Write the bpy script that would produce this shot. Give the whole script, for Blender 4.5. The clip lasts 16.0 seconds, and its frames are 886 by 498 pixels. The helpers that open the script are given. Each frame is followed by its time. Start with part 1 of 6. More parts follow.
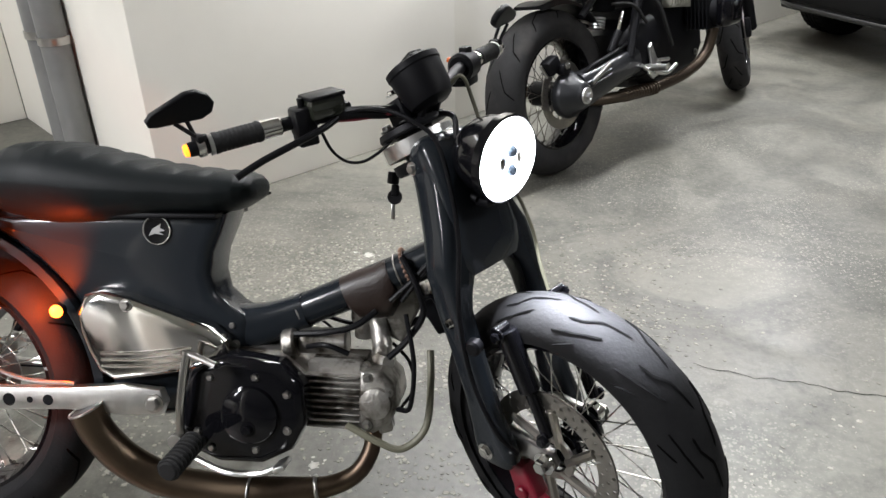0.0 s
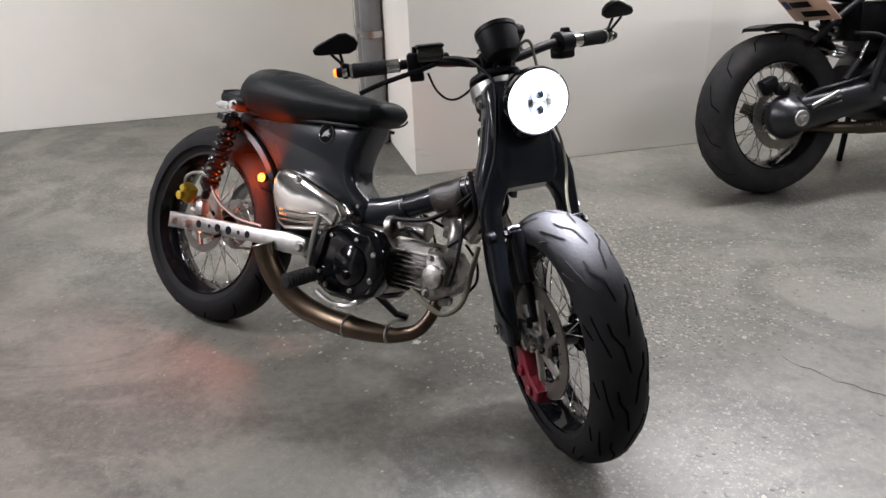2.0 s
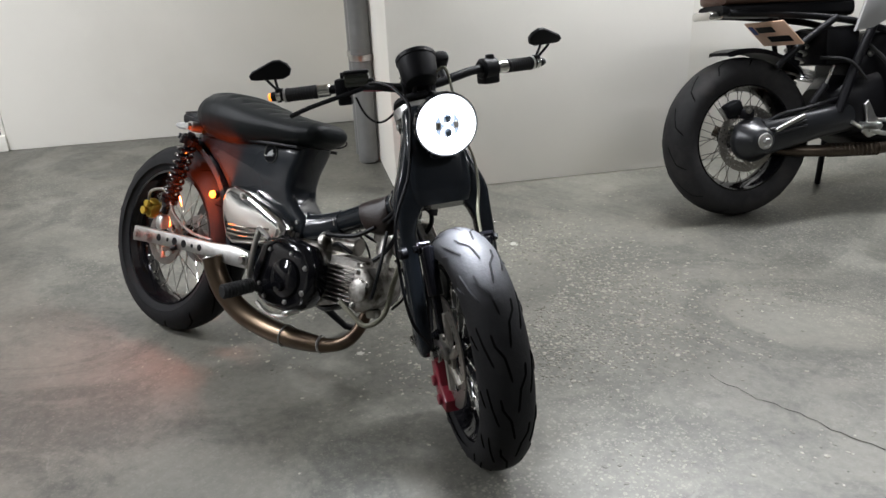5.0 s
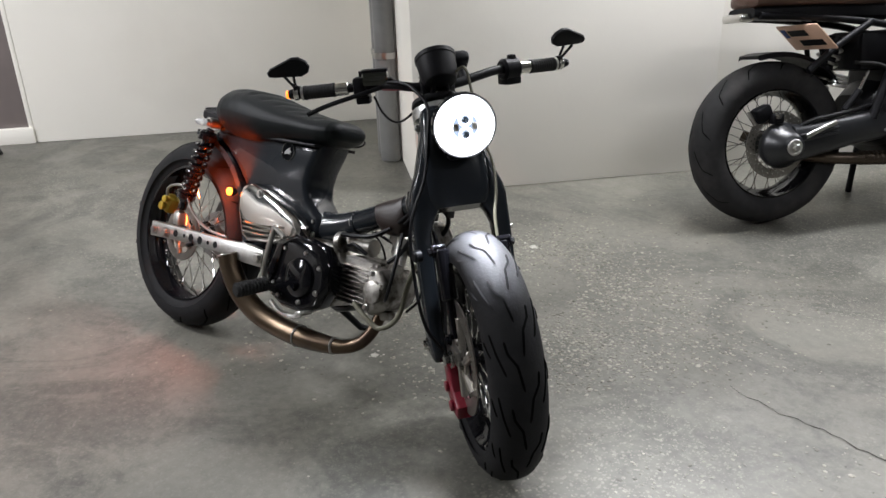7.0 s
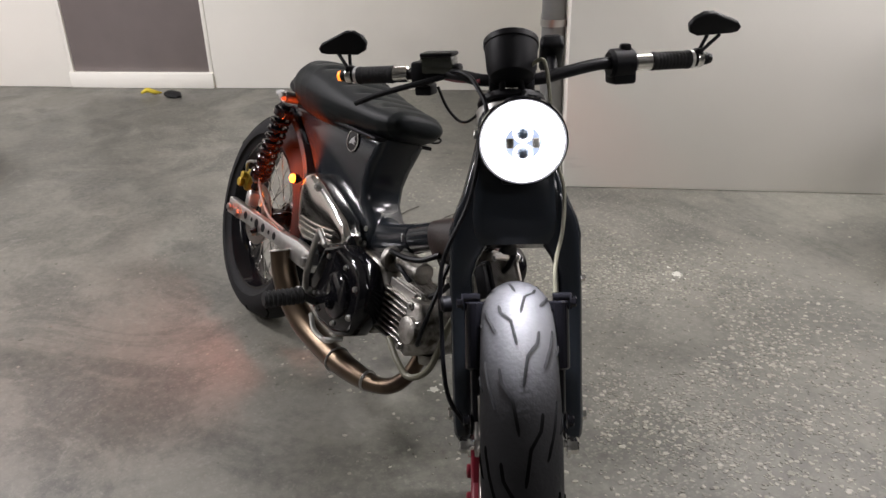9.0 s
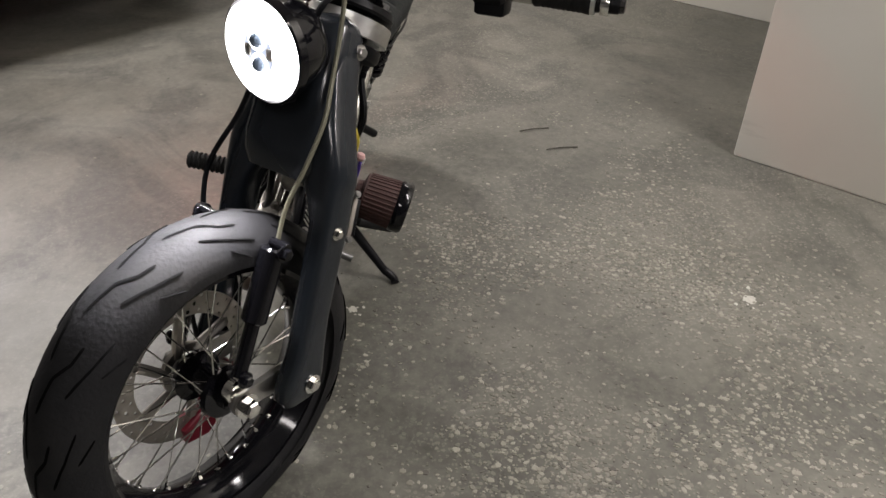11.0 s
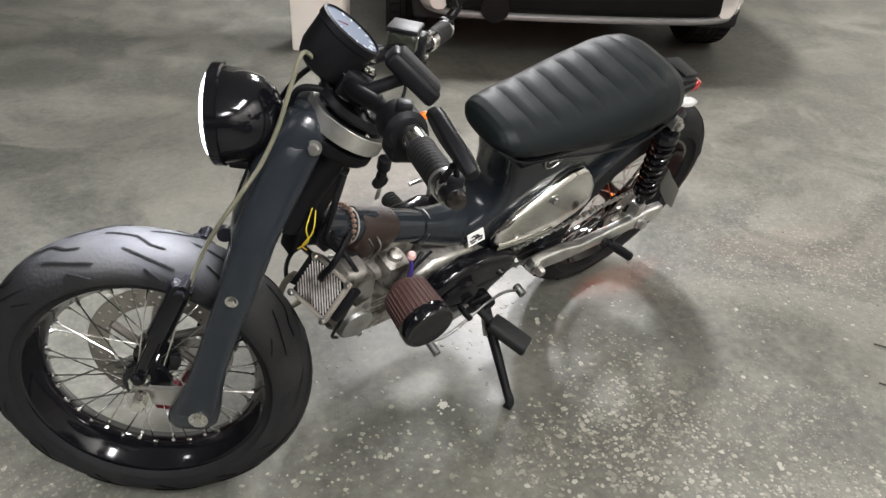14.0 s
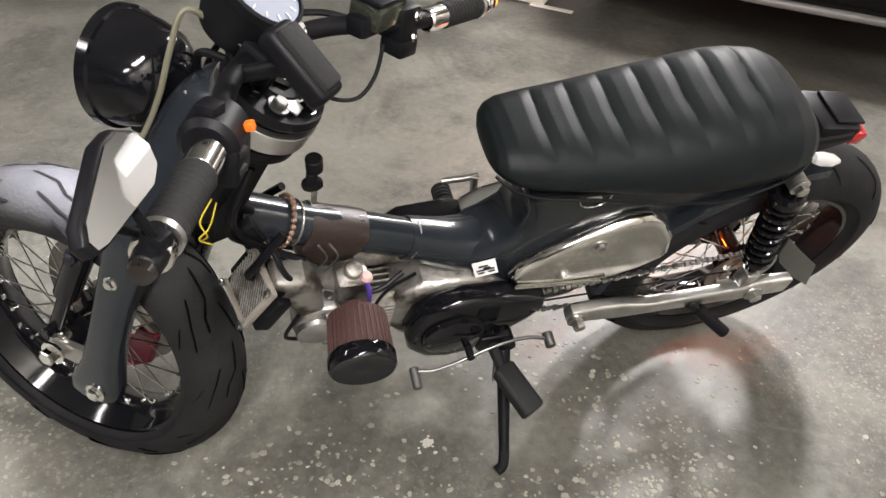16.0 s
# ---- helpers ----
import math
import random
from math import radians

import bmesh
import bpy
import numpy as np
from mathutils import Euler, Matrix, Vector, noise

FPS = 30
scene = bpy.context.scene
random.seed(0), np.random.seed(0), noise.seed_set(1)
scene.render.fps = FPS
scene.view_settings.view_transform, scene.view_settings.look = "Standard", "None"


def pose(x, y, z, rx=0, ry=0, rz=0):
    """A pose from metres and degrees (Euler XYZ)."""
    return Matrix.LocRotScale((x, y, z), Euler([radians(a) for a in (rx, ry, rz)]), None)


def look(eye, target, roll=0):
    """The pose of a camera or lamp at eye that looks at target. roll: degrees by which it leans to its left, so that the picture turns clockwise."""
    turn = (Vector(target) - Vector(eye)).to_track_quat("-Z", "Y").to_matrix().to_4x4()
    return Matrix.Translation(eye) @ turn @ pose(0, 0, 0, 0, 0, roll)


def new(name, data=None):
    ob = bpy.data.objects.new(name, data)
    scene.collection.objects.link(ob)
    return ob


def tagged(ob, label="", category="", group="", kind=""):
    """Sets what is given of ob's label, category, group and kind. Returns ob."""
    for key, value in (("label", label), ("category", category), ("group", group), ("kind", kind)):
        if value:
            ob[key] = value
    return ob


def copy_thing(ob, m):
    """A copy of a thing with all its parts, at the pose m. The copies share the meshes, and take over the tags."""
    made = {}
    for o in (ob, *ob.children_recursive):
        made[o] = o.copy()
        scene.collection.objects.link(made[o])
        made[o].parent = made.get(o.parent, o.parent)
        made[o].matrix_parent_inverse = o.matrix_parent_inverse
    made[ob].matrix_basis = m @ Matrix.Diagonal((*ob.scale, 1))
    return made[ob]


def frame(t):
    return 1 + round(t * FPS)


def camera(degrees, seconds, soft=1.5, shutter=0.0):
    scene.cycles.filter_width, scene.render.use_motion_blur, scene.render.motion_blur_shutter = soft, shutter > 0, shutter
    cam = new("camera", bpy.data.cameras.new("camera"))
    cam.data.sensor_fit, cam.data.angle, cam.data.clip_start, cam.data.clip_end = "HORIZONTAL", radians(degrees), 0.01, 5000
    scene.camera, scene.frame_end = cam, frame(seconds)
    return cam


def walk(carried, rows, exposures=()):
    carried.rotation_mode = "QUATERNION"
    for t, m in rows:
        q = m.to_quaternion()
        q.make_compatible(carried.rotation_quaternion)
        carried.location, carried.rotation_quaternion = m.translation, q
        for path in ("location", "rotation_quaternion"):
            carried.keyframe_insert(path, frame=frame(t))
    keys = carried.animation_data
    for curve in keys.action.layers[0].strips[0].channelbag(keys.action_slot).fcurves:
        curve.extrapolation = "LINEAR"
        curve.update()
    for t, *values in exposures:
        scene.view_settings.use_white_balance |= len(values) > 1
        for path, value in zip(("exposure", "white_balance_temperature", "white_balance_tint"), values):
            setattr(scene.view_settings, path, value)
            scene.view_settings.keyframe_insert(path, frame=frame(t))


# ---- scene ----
cam = camera(60.6, 16.0)
PATH = [
    (0, (1.065, -0.964, 1.197), (0.757, 0.774, 0.256), -1.2),
    (0.5, (1.237, -1.105, 1.200), (0.752, 0.636, 0.345), 0.6),
    (1, (1.464, -1.144, 1.170), (0.685, 0.509, 0.357), -0.0),
    (1.5, (1.633, -1.175, 1.153), (0.630, 0.340, 0.317), -1.5),
    (2, (1.781, -1.205, 1.133), (0.654, 0.229, 0.311), -2.1),
    (2.5, (1.910, -1.209, 1.133), (0.732, 0.172, 0.292), -2.5),
    (3, (2.014, -1.141, 1.132), (0.820, 0.223, 0.285), -2.5),
    (3.5, (2.050, -1.116, 1.153), (0.854, 0.259, 0.328), -2.5),
    (4, (2.052, -1.107, 1.151), (0.849, 0.280, 0.357), -2.5),
    (6.5, (2.056, -1.080, 1.149), (0.816, 0.292, 0.385), -2.3),
    (7, (2.045, -1.059, 1.146), (0.782, 0.286, 0.374), -2.0),
    (7.5, (2.007, -1.003, 1.135), (0.701, 0.292, 0.351), -1.5),
    (8, (1.925, -0.880, 1.123), (0.574, 0.362, 0.327), -0.9),
    (8.2, (1.905, -0.820, 1.121), (0.535, 0.396, 0.318), -0.7),
    (10.3, (2.030, 0.094, 1.126), (0.283, 0.233, 0.163), -1.1),
    (10.5, (2.046, 0.200, 1.120), (0.306, 0.277, 0.138), -0.1),
    (11, (1.946, 0.426, 1.098), (0.277, 0.413, -0.004), 2.8),
    (11.5, (1.881, 0.629, 1.119), (0.267, 0.328, -0.023), 3.3),
    (12, (1.869, 0.868, 1.153), (0.351, 0.239, 0.012), 4.0),
    (12.5, (1.730, 0.983, 1.133), (0.316, 0.156, -0.014), 3.6),
    (13, (1.611, 1.085, 1.158), (0.332, 0.060, 0.012), 3.3),
    (13.5, (1.491, 1.181, 1.188), (0.346, -0.018, 0.070), 3.5),
    (14, (1.336, 1.157, 1.186), (0.285, -0.162, 0.112), 3.2),
    (14.5, (1.206, 1.108, 1.188), (0.227, -0.267, 0.114), 3.5),
    (15, (1.059, 1.092, 1.185), (0.269, -0.353, 0.050), 4.1),
    (15.5, (0.942, 1.097, 1.184), (0.337, -0.384, -0.016), 4.2),
    (16, (0.835, 1.069, 1.161), (0.359, -0.437, -0.065), 5.4),
]
walk(cam, [(t, look(eye, target, roll)) for t, eye, target, roll in PATH],
     exposures=((0.0, 0.50, 6350, 11), (0.5, 0.40, 6350, 10), (1.0, 0.24, 6400, 14), (2.0, 0.16, 6350, 17), (3.0, 0.12, 6150, 8), (3.6, 0.12, 6150, 8), (4.2, 0.12, 6250, 11), (6.3, 0.12, 6200, 10), (7.0, 0.14, 6300, 12), (8.2, 0.18, 6350, 16), (10.3, -0.18, 6850, 16), (11.0, -0.20, 6850, 15), (12.0, 0.08, 6800, 11), (13.0, 0.36, 6750, 13), (14.0, 0.62, 6500, 11), (15.0, 0.74, 6550, 9), (16.0, 0.68, 6750, 14)))

# ---- light ----
world = bpy.data.worlds.new("world")
scene.world = world
world.use_nodes = True
world.node_tree.nodes["Background"].inputs[0].default_value = (0.5, 0.52, 0.55, 1)
world.node_tree.nodes["Background"].inputs[1].default_value = 0.02


def area_lamp(name, x, y, z, sx, sy, watts, colour, turn=0):
    d = bpy.data.lights.new(name, "AREA")
    d.shape, d.size, d.size_y, d.energy, d.color = "RECTANGLE", sx, sy, watts, colour
    ob = new(name, d)
    ob.matrix_world = pose(x, y, z, 0, 0, turn)
    return ob


WALL_TURN = 52.0      # heading of the walls, degrees
CEIL = 2.75
# position, watts and length of ceiling tubes: unseen, added to match brightness and shadows
LAMPS = [(-1.40, -1.50, 104, 0.62), (1.00, 2.22, 96, 1.5), (3.6, 0.4, 36, 1.5), (-2.4, 1.0, 13, 1.5), (2.6, 4.2, 70, 1.5), (-2.4, -3.3, 120, 1.5)]
for lx, ly, lw, ln in LAMPS:
    area_lamp("unseen_tube_light", lx, ly, CEIL - 0.12, ln, 0.26, lw, (0.985, 0.985, 1.0), WALL_TURN)


# ---- materials ----
def material(name, base, rough=0.5, metal=0.0, vary=0.12, scale=14.0, bump=0.0, bump_scale=90.0, coat=0.0,
             second=None, second_scale=3.0, second_low=0.45, second_high=0.7, rough_vary=0.12, spec=0.5):
    """A surface with grain at one scale and patches of a second tone at a larger one."""
    m = bpy.data.materials.new(name)
    m.use_nodes = True
    nt = m.node_tree
    b = nt.nodes["Principled BSDF"]
    tc = nt.nodes.new("ShaderNodeTexCoord")
    n1 = nt.nodes.new("ShaderNodeTexNoise")
    n1.inputs["Scale"].default_value, n1.inputs["Detail"].default_value = scale, 6
    nt.links.new(tc.outputs["Object"], n1.inputs["Vector"])
    mix = nt.nodes.new("ShaderNodeMix")
    mix.data_type = "RGBA"
    lo = [c * (1 - vary) for c in base]
    hi = [min(1.0, c * (1 + vary)) for c in base]
    mix.inputs[6].default_value, mix.inputs[7].default_value = (*lo, 1), (*hi, 1)
    nt.links.new(n1.outputs["Fac"], mix.inputs[0])
    colour = mix.outputs[2]
    n2 = nt.nodes.new("ShaderNodeTexNoise")
    n2.inputs["Scale"].default_value, n2.inputs["Detail"].default_value = second_scale, 5
    nt.links.new(tc.outputs["Object"], n2.inputs["Vector"])
    if second:
        r = nt.nodes.new("ShaderNodeMapRange")
        r.inputs[1].default_value, r.inputs[2].default_value = second_low, second_high
        nt.links.new(n2.outputs["Fac"], r.inputs[0])
        m2 = nt.nodes.new("ShaderNodeMix")
        m2.data_type = "RGBA"
        nt.links.new(r.outputs[0], m2.inputs[0])
        nt.links.new(colour, m2.inputs[6])
        m2.inputs[7].default_value = (*second, 1)
        colour = m2.outputs[2]
    nt.links.new(colour, b.inputs["Base Color"])
    rr = nt.nodes.new("ShaderNodeMapRange")
    rr.inputs[3].default_value, rr.inputs[4].default_value = max(0.02, rough - rough_vary), min(1, rough + rough_vary)
    nt.links.new(n2.outputs["Fac"], rr.inputs[0])
    nt.links.new(rr.outputs[0], b.inputs["Roughness"])
    b.inputs["Metallic"].default_value = metal
    b.inputs["Specular IOR Level"].default_value = spec
    b.inputs["Coat Weight"].default_value = coat
    b.inputs["Coat Roughness"].default_value = 0.06
    if bump:
        n3 = nt.nodes.new("ShaderNodeTexNoise")
        n3.inputs["Scale"].default_value, n3.inputs["Detail"].default_value = bump_scale, 4
        nt.links.new(tc.outputs["Object"], n3.inputs["Vector"])
        bp = nt.nodes.new("ShaderNodeBump")
        bp.inputs["Strength"].default_value, bp.inputs["Distance"].default_value = bump, 0.004
        nt.links.new(n3.outputs["Fac"], bp.inputs["Height"])
        nt.links.new(bp.outputs[0], b.inputs["Normal"])
    return m


def glow(name, colour, strength, base=None):
    m = bpy.data.materials.new(name)
    m.use_nodes = True
    b = m.node_tree.nodes["Principled BSDF"]
    b.inputs["Base Color"].default_value = (*(base or colour), 1)
    b.inputs["Emission Color"].default_value = (*colour, 1)
    b.inputs["Emission Strength"].default_value = strength
    return m


def clear_plastic(name, colour, rough=0.05):
    m = bpy.data.materials.new(name)
    m.use_nodes = True
    b = m.node_tree.nodes["Principled BSDF"]
    b.inputs["Base Color"].default_value = (*colour, 1)
    b.inputs["Roughness"].default_value = rough
    b.inputs["Transmission Weight"].default_value = 0.6
    b.inputs["IOR"].default_value = 1.45
    return m


def concrete():
    """Worn power-floated garage slab: grey-green with pale aggregate, stains and dull polished patches."""
    m = bpy.data.materials.new("concrete")
    m.use_nodes = True
    nt = m.node_tree
    L = nt.links.new
    b = nt.nodes["Principled BSDF"]
    tc = nt.nodes.new("ShaderNodeTexCoord")

    def noise_node(scale, detail=6, rough=0.6, dist=0.0):
        n = nt.nodes.new("ShaderNodeTexNoise")
        n.inputs["Scale"].default_value, n.inputs["Detail"].default_value = scale, detail
        n.inputs["Roughness"].default_value, n.inputs["Distortion"].default_value = rough, dist
        L(tc.outputs["Object"], n.inputs["Vector"])
        return n.outputs["Fac"]

    def ramp(fac, lo, hi, a=0.0, z=1.0):
        r = nt.nodes.new("ShaderNodeMapRange")
        r.inputs[1].default_value, r.inputs[2].default_value = lo, hi
        r.inputs[3].default_value, r.inputs[4].default_value = a, z
        L(fac, r.inputs[0])
        return r.outputs[0]

    def mixed(fac, a, c):
        x = nt.nodes.new("ShaderNodeMix")
        x.data_type = "RGBA"
        L(fac, x.inputs[0])
        for sock, v in ((6, a), (7, c)):
            if isinstance(v, tuple):
                x.inputs[sock].default_value = (*v, 1)
            else:
                L(v, x.inputs[sock])
        return x.outputs[2]

    def times(a, c):
        x = nt.nodes.new("ShaderNodeMath")
        x.operation = "MULTIPLY"
        L(a, x.inputs[0])
        L(c, x.inputs[1])
        return x.outputs[0]

    big, mid, fine = noise_node(0.7, 5), noise_node(3.2, 7, 0.65, 0.6), noise_node(38, 6)
    col = mixed(ramp(big, 0.43, 0.57), (0.060, 0.060, 0.049), (0.142, 0.136, 0.113))
    col = mixed(ramp(mid, 0.44, 0.60, 0, 0.8), col, (0.130, 0.127, 0.106))
    col = mixed(ramp(noise_node(1.6, 8, 0.7, 1.2), 0.47, 0.58, 0, 0.8), col, (0.055, 0.055, 0.047))
    col = mixed(ramp(fine, 0.35, 0.75, 0, 0.22), col, (0.29, 0.28, 0.24))
    # pale stone chips, thicker in worn patches
    wob = nt.nodes.new("ShaderNodeTexNoise")
    wob.inputs["Scale"].default_value, wob.inputs["Detail"].default_value = 70, 2
    L(tc.outputs["Object"], wob.inputs["Vector"])
    sc = nt.nodes.new("ShaderNodeVectorMath")
    sc.operation = "SCALE"
    sc.inputs["Scale"].default_value = 0.014
    L(wob.outputs["Color"], sc.inputs[0])
    ad = nt.nodes.new("ShaderNodeVectorMath")
    L(tc.outputs["Object"], ad.inputs[0])
    L(sc.outputs[0], ad.inputs[1])
    bent = ad.outputs[0]
    sx = nt.nodes.new("ShaderNodeSeparateXYZ")
    L(tc.outputs["Object"], sx.inputs[0])
    worn = times(ramp(noise_node(1.15, 4, 0.6, 0.4), 0.44, 0.62), ramp(sx.outputs[1], -0.3, 0.5, 0.12, 1.0))
    for scale, width, tone, weight in ((80, 0.38, (0.33, 0.315, 0.26), 0.5), (140, 0.38, (0.30, 0.285, 0.235), 0.5)):
        v = nt.nodes.new("ShaderNodeTexVoronoi")
        v.inputs["Scale"].default_value = scale
        v.inputs["Randomness"].default_value = 1.0
        L(bent, v.inputs["Vector"])
        chip = ramp(v.outputs["Distance"], width, width * 0.85)
        sep = nt.nodes.new("ShaderNodeSeparateColor")
        L(v.outputs["Color"], sep.inputs[0])
        some = ramp(sep.outputs[0], 0.55, 0.60)
        w = times(times(chip, some), ramp(worn, 0, 1, 0.06, weight))
        col = mixed(w, col, tone)
    # fine scratches of pale dust
    col = mixed(ramp(noise_node(9, 9, 0.75, 2.2), 0.58, 0.70, 0, 0.28), col, (0.31, 0.30, 0.27))
    L(col, b.inputs["Base Color"])
    L(ramp(mid, 0.3, 0.7, 0.33, 0.55), b.inputs["Roughness"])
    b.inputs["Specular IOR Level"].default_value = 0.45
    bp = nt.nodes.new("ShaderNodeBump")
    bp.inputs["Strength"].default_value, bp.inputs["Distance"].default_value = 0.14, 0.003
    L(noise_node(55, 5), bp.inputs["Height"])
    L(bp.outputs[0], b.inputs["Normal"])
    return m


PAINT = material("slate_paint", (0.0125, 0.0152, 0.0186), 0.20, 0.0, 0.08, 30, coat=0.22, rough_vary=0.05, spec=0.26)
BLACK_GLOSS = material("black_gloss", (0.004, 0.004, 0.005), 0.09, 0, 0.1, 20, coat=0.0, rough_vary=0.04, spec=0.32)
BLACK = material("black_satin", (0.004, 0.004, 0.005), 0.46, 0, 0.2, 30, spec=0.16)
RUBBER = material("rubber", (0.007, 0.007, 0.007), 0.75, 0, 0.25, 60, bump=0.25, bump_scale=220, spec=0.35)
TYRE = material("tyre_rubber", (0.0105, 0.0105, 0.0112), 0.72, 0, 0.3, 40, bump=0.2, bump_scale=160,
                second=(0.0175, 0.017, 0.0165), second_scale=7, second_low=0.5, second_high=0.75, spec=0.15)
# near-black for the shade inside tread grooves and the floor crack
SHADE_BLACK = material("shade_black", (0.0015, 0.0015, 0.0015), 0.9, spec=0.05)
VINYL = material("seat_vinyl", (0.0065, 0.0085, 0.0090), 0.48, 0, 0.15, 50, bump=0.10, bump_scale=420, spec=0.13)
CHROME = material("chrome", (0.72, 0.71, 0.68), 0.12, 1.0, 0.05, 12, rough_vary=0.07)
ALU = material("aluminium", (0.62, 0.62, 0.60), 0.34, 1.0, 0.12, 40, bump=0.1, second=(0.42, 0.41, 0.39), second_scale=18)
CAST = material("cast_alloy", (0.40, 0.385, 0.355), 0.44, 0.9, 0.2, 50, bump=0.35, bump_scale=160,
                second=(0.075, 0.065, 0.052), second_scale=26, second_low=0.46, second_high=0.64)
STEEL = material("steel", (0.45, 0.44, 0.42), 0.32, 1.0, 0.15, 40)
EXHAUST = material("heat_stained_steel", (0.120, 0.088, 0.060), 0.38, 0.95, 0.2, 14,
                   second=(0.060, 0.041, 0.034), second_scale=8, second_low=0.42, second_high=0.66)
DISC = material("disc_steel", (0.33, 0.31, 0.28), 0.36, 1.0, 0.15, 60)
RED = material("red_caliper", (0.15, 0.003, 0.014), 0.35, 0.0, 0.15, 30, coat=0.3)
BRASS = material("yellow_caliper", (0.45, 0.30, 0.03), 0.4, 0.5, 0.2, 30)
FILTER = material("filter_gauze", (0.038, 0.013, 0.010), 0.7, 0.0, 0.3, 80, bump=0.5, bump_scale=300)
WHITE_STICKER = material("white_sticker", (0.75, 0.75, 0.73), 0.4)
WING = material("pale_badge", (0.33, 0.33, 0.32), 0.4)
YELLOW_WIRE = material("yellow_wire", (0.55, 0.42, 0.03), 0.45)
ORANGE = material("orange_plastic", (0.62, 0.12, 0.01), 0.35)
GREY_CABLE = material("grey_cable", (0.14, 0.135, 0.095), 0.5, 0.1)
MIRROR = material("mirror_glass", (0.55, 0.56, 0.57), 0.02, 1.0, 0.0, rough_vary=0.01)
WALL = material("wall_paint", (0.80, 0.775, 0.705), 0.6, 0, 0.03, 3.0, bump=0.12, bump_scale=35,
                second=(0.69, 0.665, 0.595), second_scale=1.1, second_low=0.55, second_high=0.85)
def scuffed(m):
    """Faint level scuffs and smudges over a painted wall."""
    nt = m.node_tree
    b = nt.nodes["Principled BSDF"]
    old = b.inputs["Base Color"].links[0].from_socket
    tc, mp, nz = (nt.nodes.new(k) for k in ("ShaderNodeTexCoord", "ShaderNodeMapping", "ShaderNodeTexNoise"))
    mp.inputs["Scale"].default_value = (1.3, 1.3, 9.0)
    nz.inputs["Scale"].default_value, nz.inputs["Detail"].default_value, nz.inputs["Roughness"].default_value = 1.0, 7, 0.62
    r = nt.nodes.new("ShaderNodeMapRange")
    r.inputs[1].default_value, r.inputs[2].default_value, r.inputs[4].default_value = 0.66, 0.78, 0.45
    mix = nt.nodes.new("ShaderNodeMix")
    mix.data_type = "RGBA"
    mix.inputs[7].default_value = (0.42, 0.40, 0.35, 1)
    nt.links.new(tc.outputs["Object"], mp.inputs["Vector"])
    nt.links.new(mp.outputs[0], nz.inputs["Vector"])
    nt.links.new(nz.outputs["Fac"], r.inputs[0])
    nt.links.new(r.outputs[0], mix.inputs[0])
    nt.links.new(old, mix.inputs[6])
    nt.links.new(mix.outputs[2], b.inputs["Base Color"])


scuffed(WALL)
# unseen ceiling, darkened to lower the ambient light
CEILING = material("unseen_ceiling_grey", (0.30, 0.295, 0.28), 0.8, 0, 0.06, 2)
DOOR = material("door_steel", (0.20, 0.17, 0.162), 0.45, 0.2, 0.1, 8)
PIPE = material("grey_pipe", (0.20, 0.20, 0.195), 0.38, 0.2, 0.12, 10, second=(0.12, 0.12, 0.115), second_scale=4)
# unseen walls, mid-grey for less bounce
FAR_WALL = material("unseen_wall_grey", (0.38, 0.375, 0.36), 0.7, 0, 0.08, 2.0)
CONCRETE = concrete()


# ---- building helpers ----
def finish(name, bm, mat, parent=None, label="", xf=None, flat=False, sharp=35):
    if xf is not None:
        bm.transform(xf)
    bmesh.ops.recalc_face_normals(bm, faces=bm.faces)
    me = bpy.data.meshes.new(name)
    bm.to_mesh(me)
    bm.free()
    me.materials.append(mat)
    for p in me.polygons:
        p.use_smooth = not flat
    if not flat:
        me.set_sharp_from_angle(angle=radians(sharp))
    ob = new(name, me)
    if parent:
        ob.parent = parent
    if label:
        ob["label"] = label
    return ob


def part(name, bm, mat, parent, label="", xf=None, flat=False, sharp=35):
    return finish(name, bm, mat, parent, label, xf, flat, sharp)


def each(name, bms, mat, parent, label="", xf=None):
    """One object for each of the meshes."""
    return [finish(name, b, mat, parent, label, xf) for b in bms]


def thing(name, m, label, category, group="", kind=""):
    ob = new(name)
    ob.matrix_world = m
    ob.empty_display_size = 0.1
    return tagged(ob, label, category, group, kind)


def join(*bms):
    out = bms[0]
    for b in bms[1:]:
        me = bpy.data.meshes.new("tmp")
        b.to_mesh(me)
        b.free()
        out.from_mesh(me)
        bpy.data.meshes.remove(me)
    return out


def box(cx, cy, cz, sx, sy, sz, bevel=0.004, rot=None, seg=2):
    bm = bmesh.new()
    bmesh.ops.create_cube(bm, size=1.0)
    bm.transform(Matrix.Diagonal((sx, sy, sz, 1)))
    if bevel:
        bmesh.ops.bevel(bm, geom=list(bm.edges), offset=min(bevel, 0.45 * min(sx, sy, sz)), segments=seg, profile=0.5, affect="EDGES")
    if rot:
        bm.transform(pose(0, 0, 0, *rot))
    bm.transform(Matrix.Translation((cx, cy, cz)))
    return bm


def align(a, b):
    """The turn that takes +z to the way from a to b, at a."""
    a, b = Vector(a), Vector(b)
    q = (b - a).to_track_quat("Z", "Y")
    return Matrix.Translation(a) @ q.to_matrix().to_4x4()


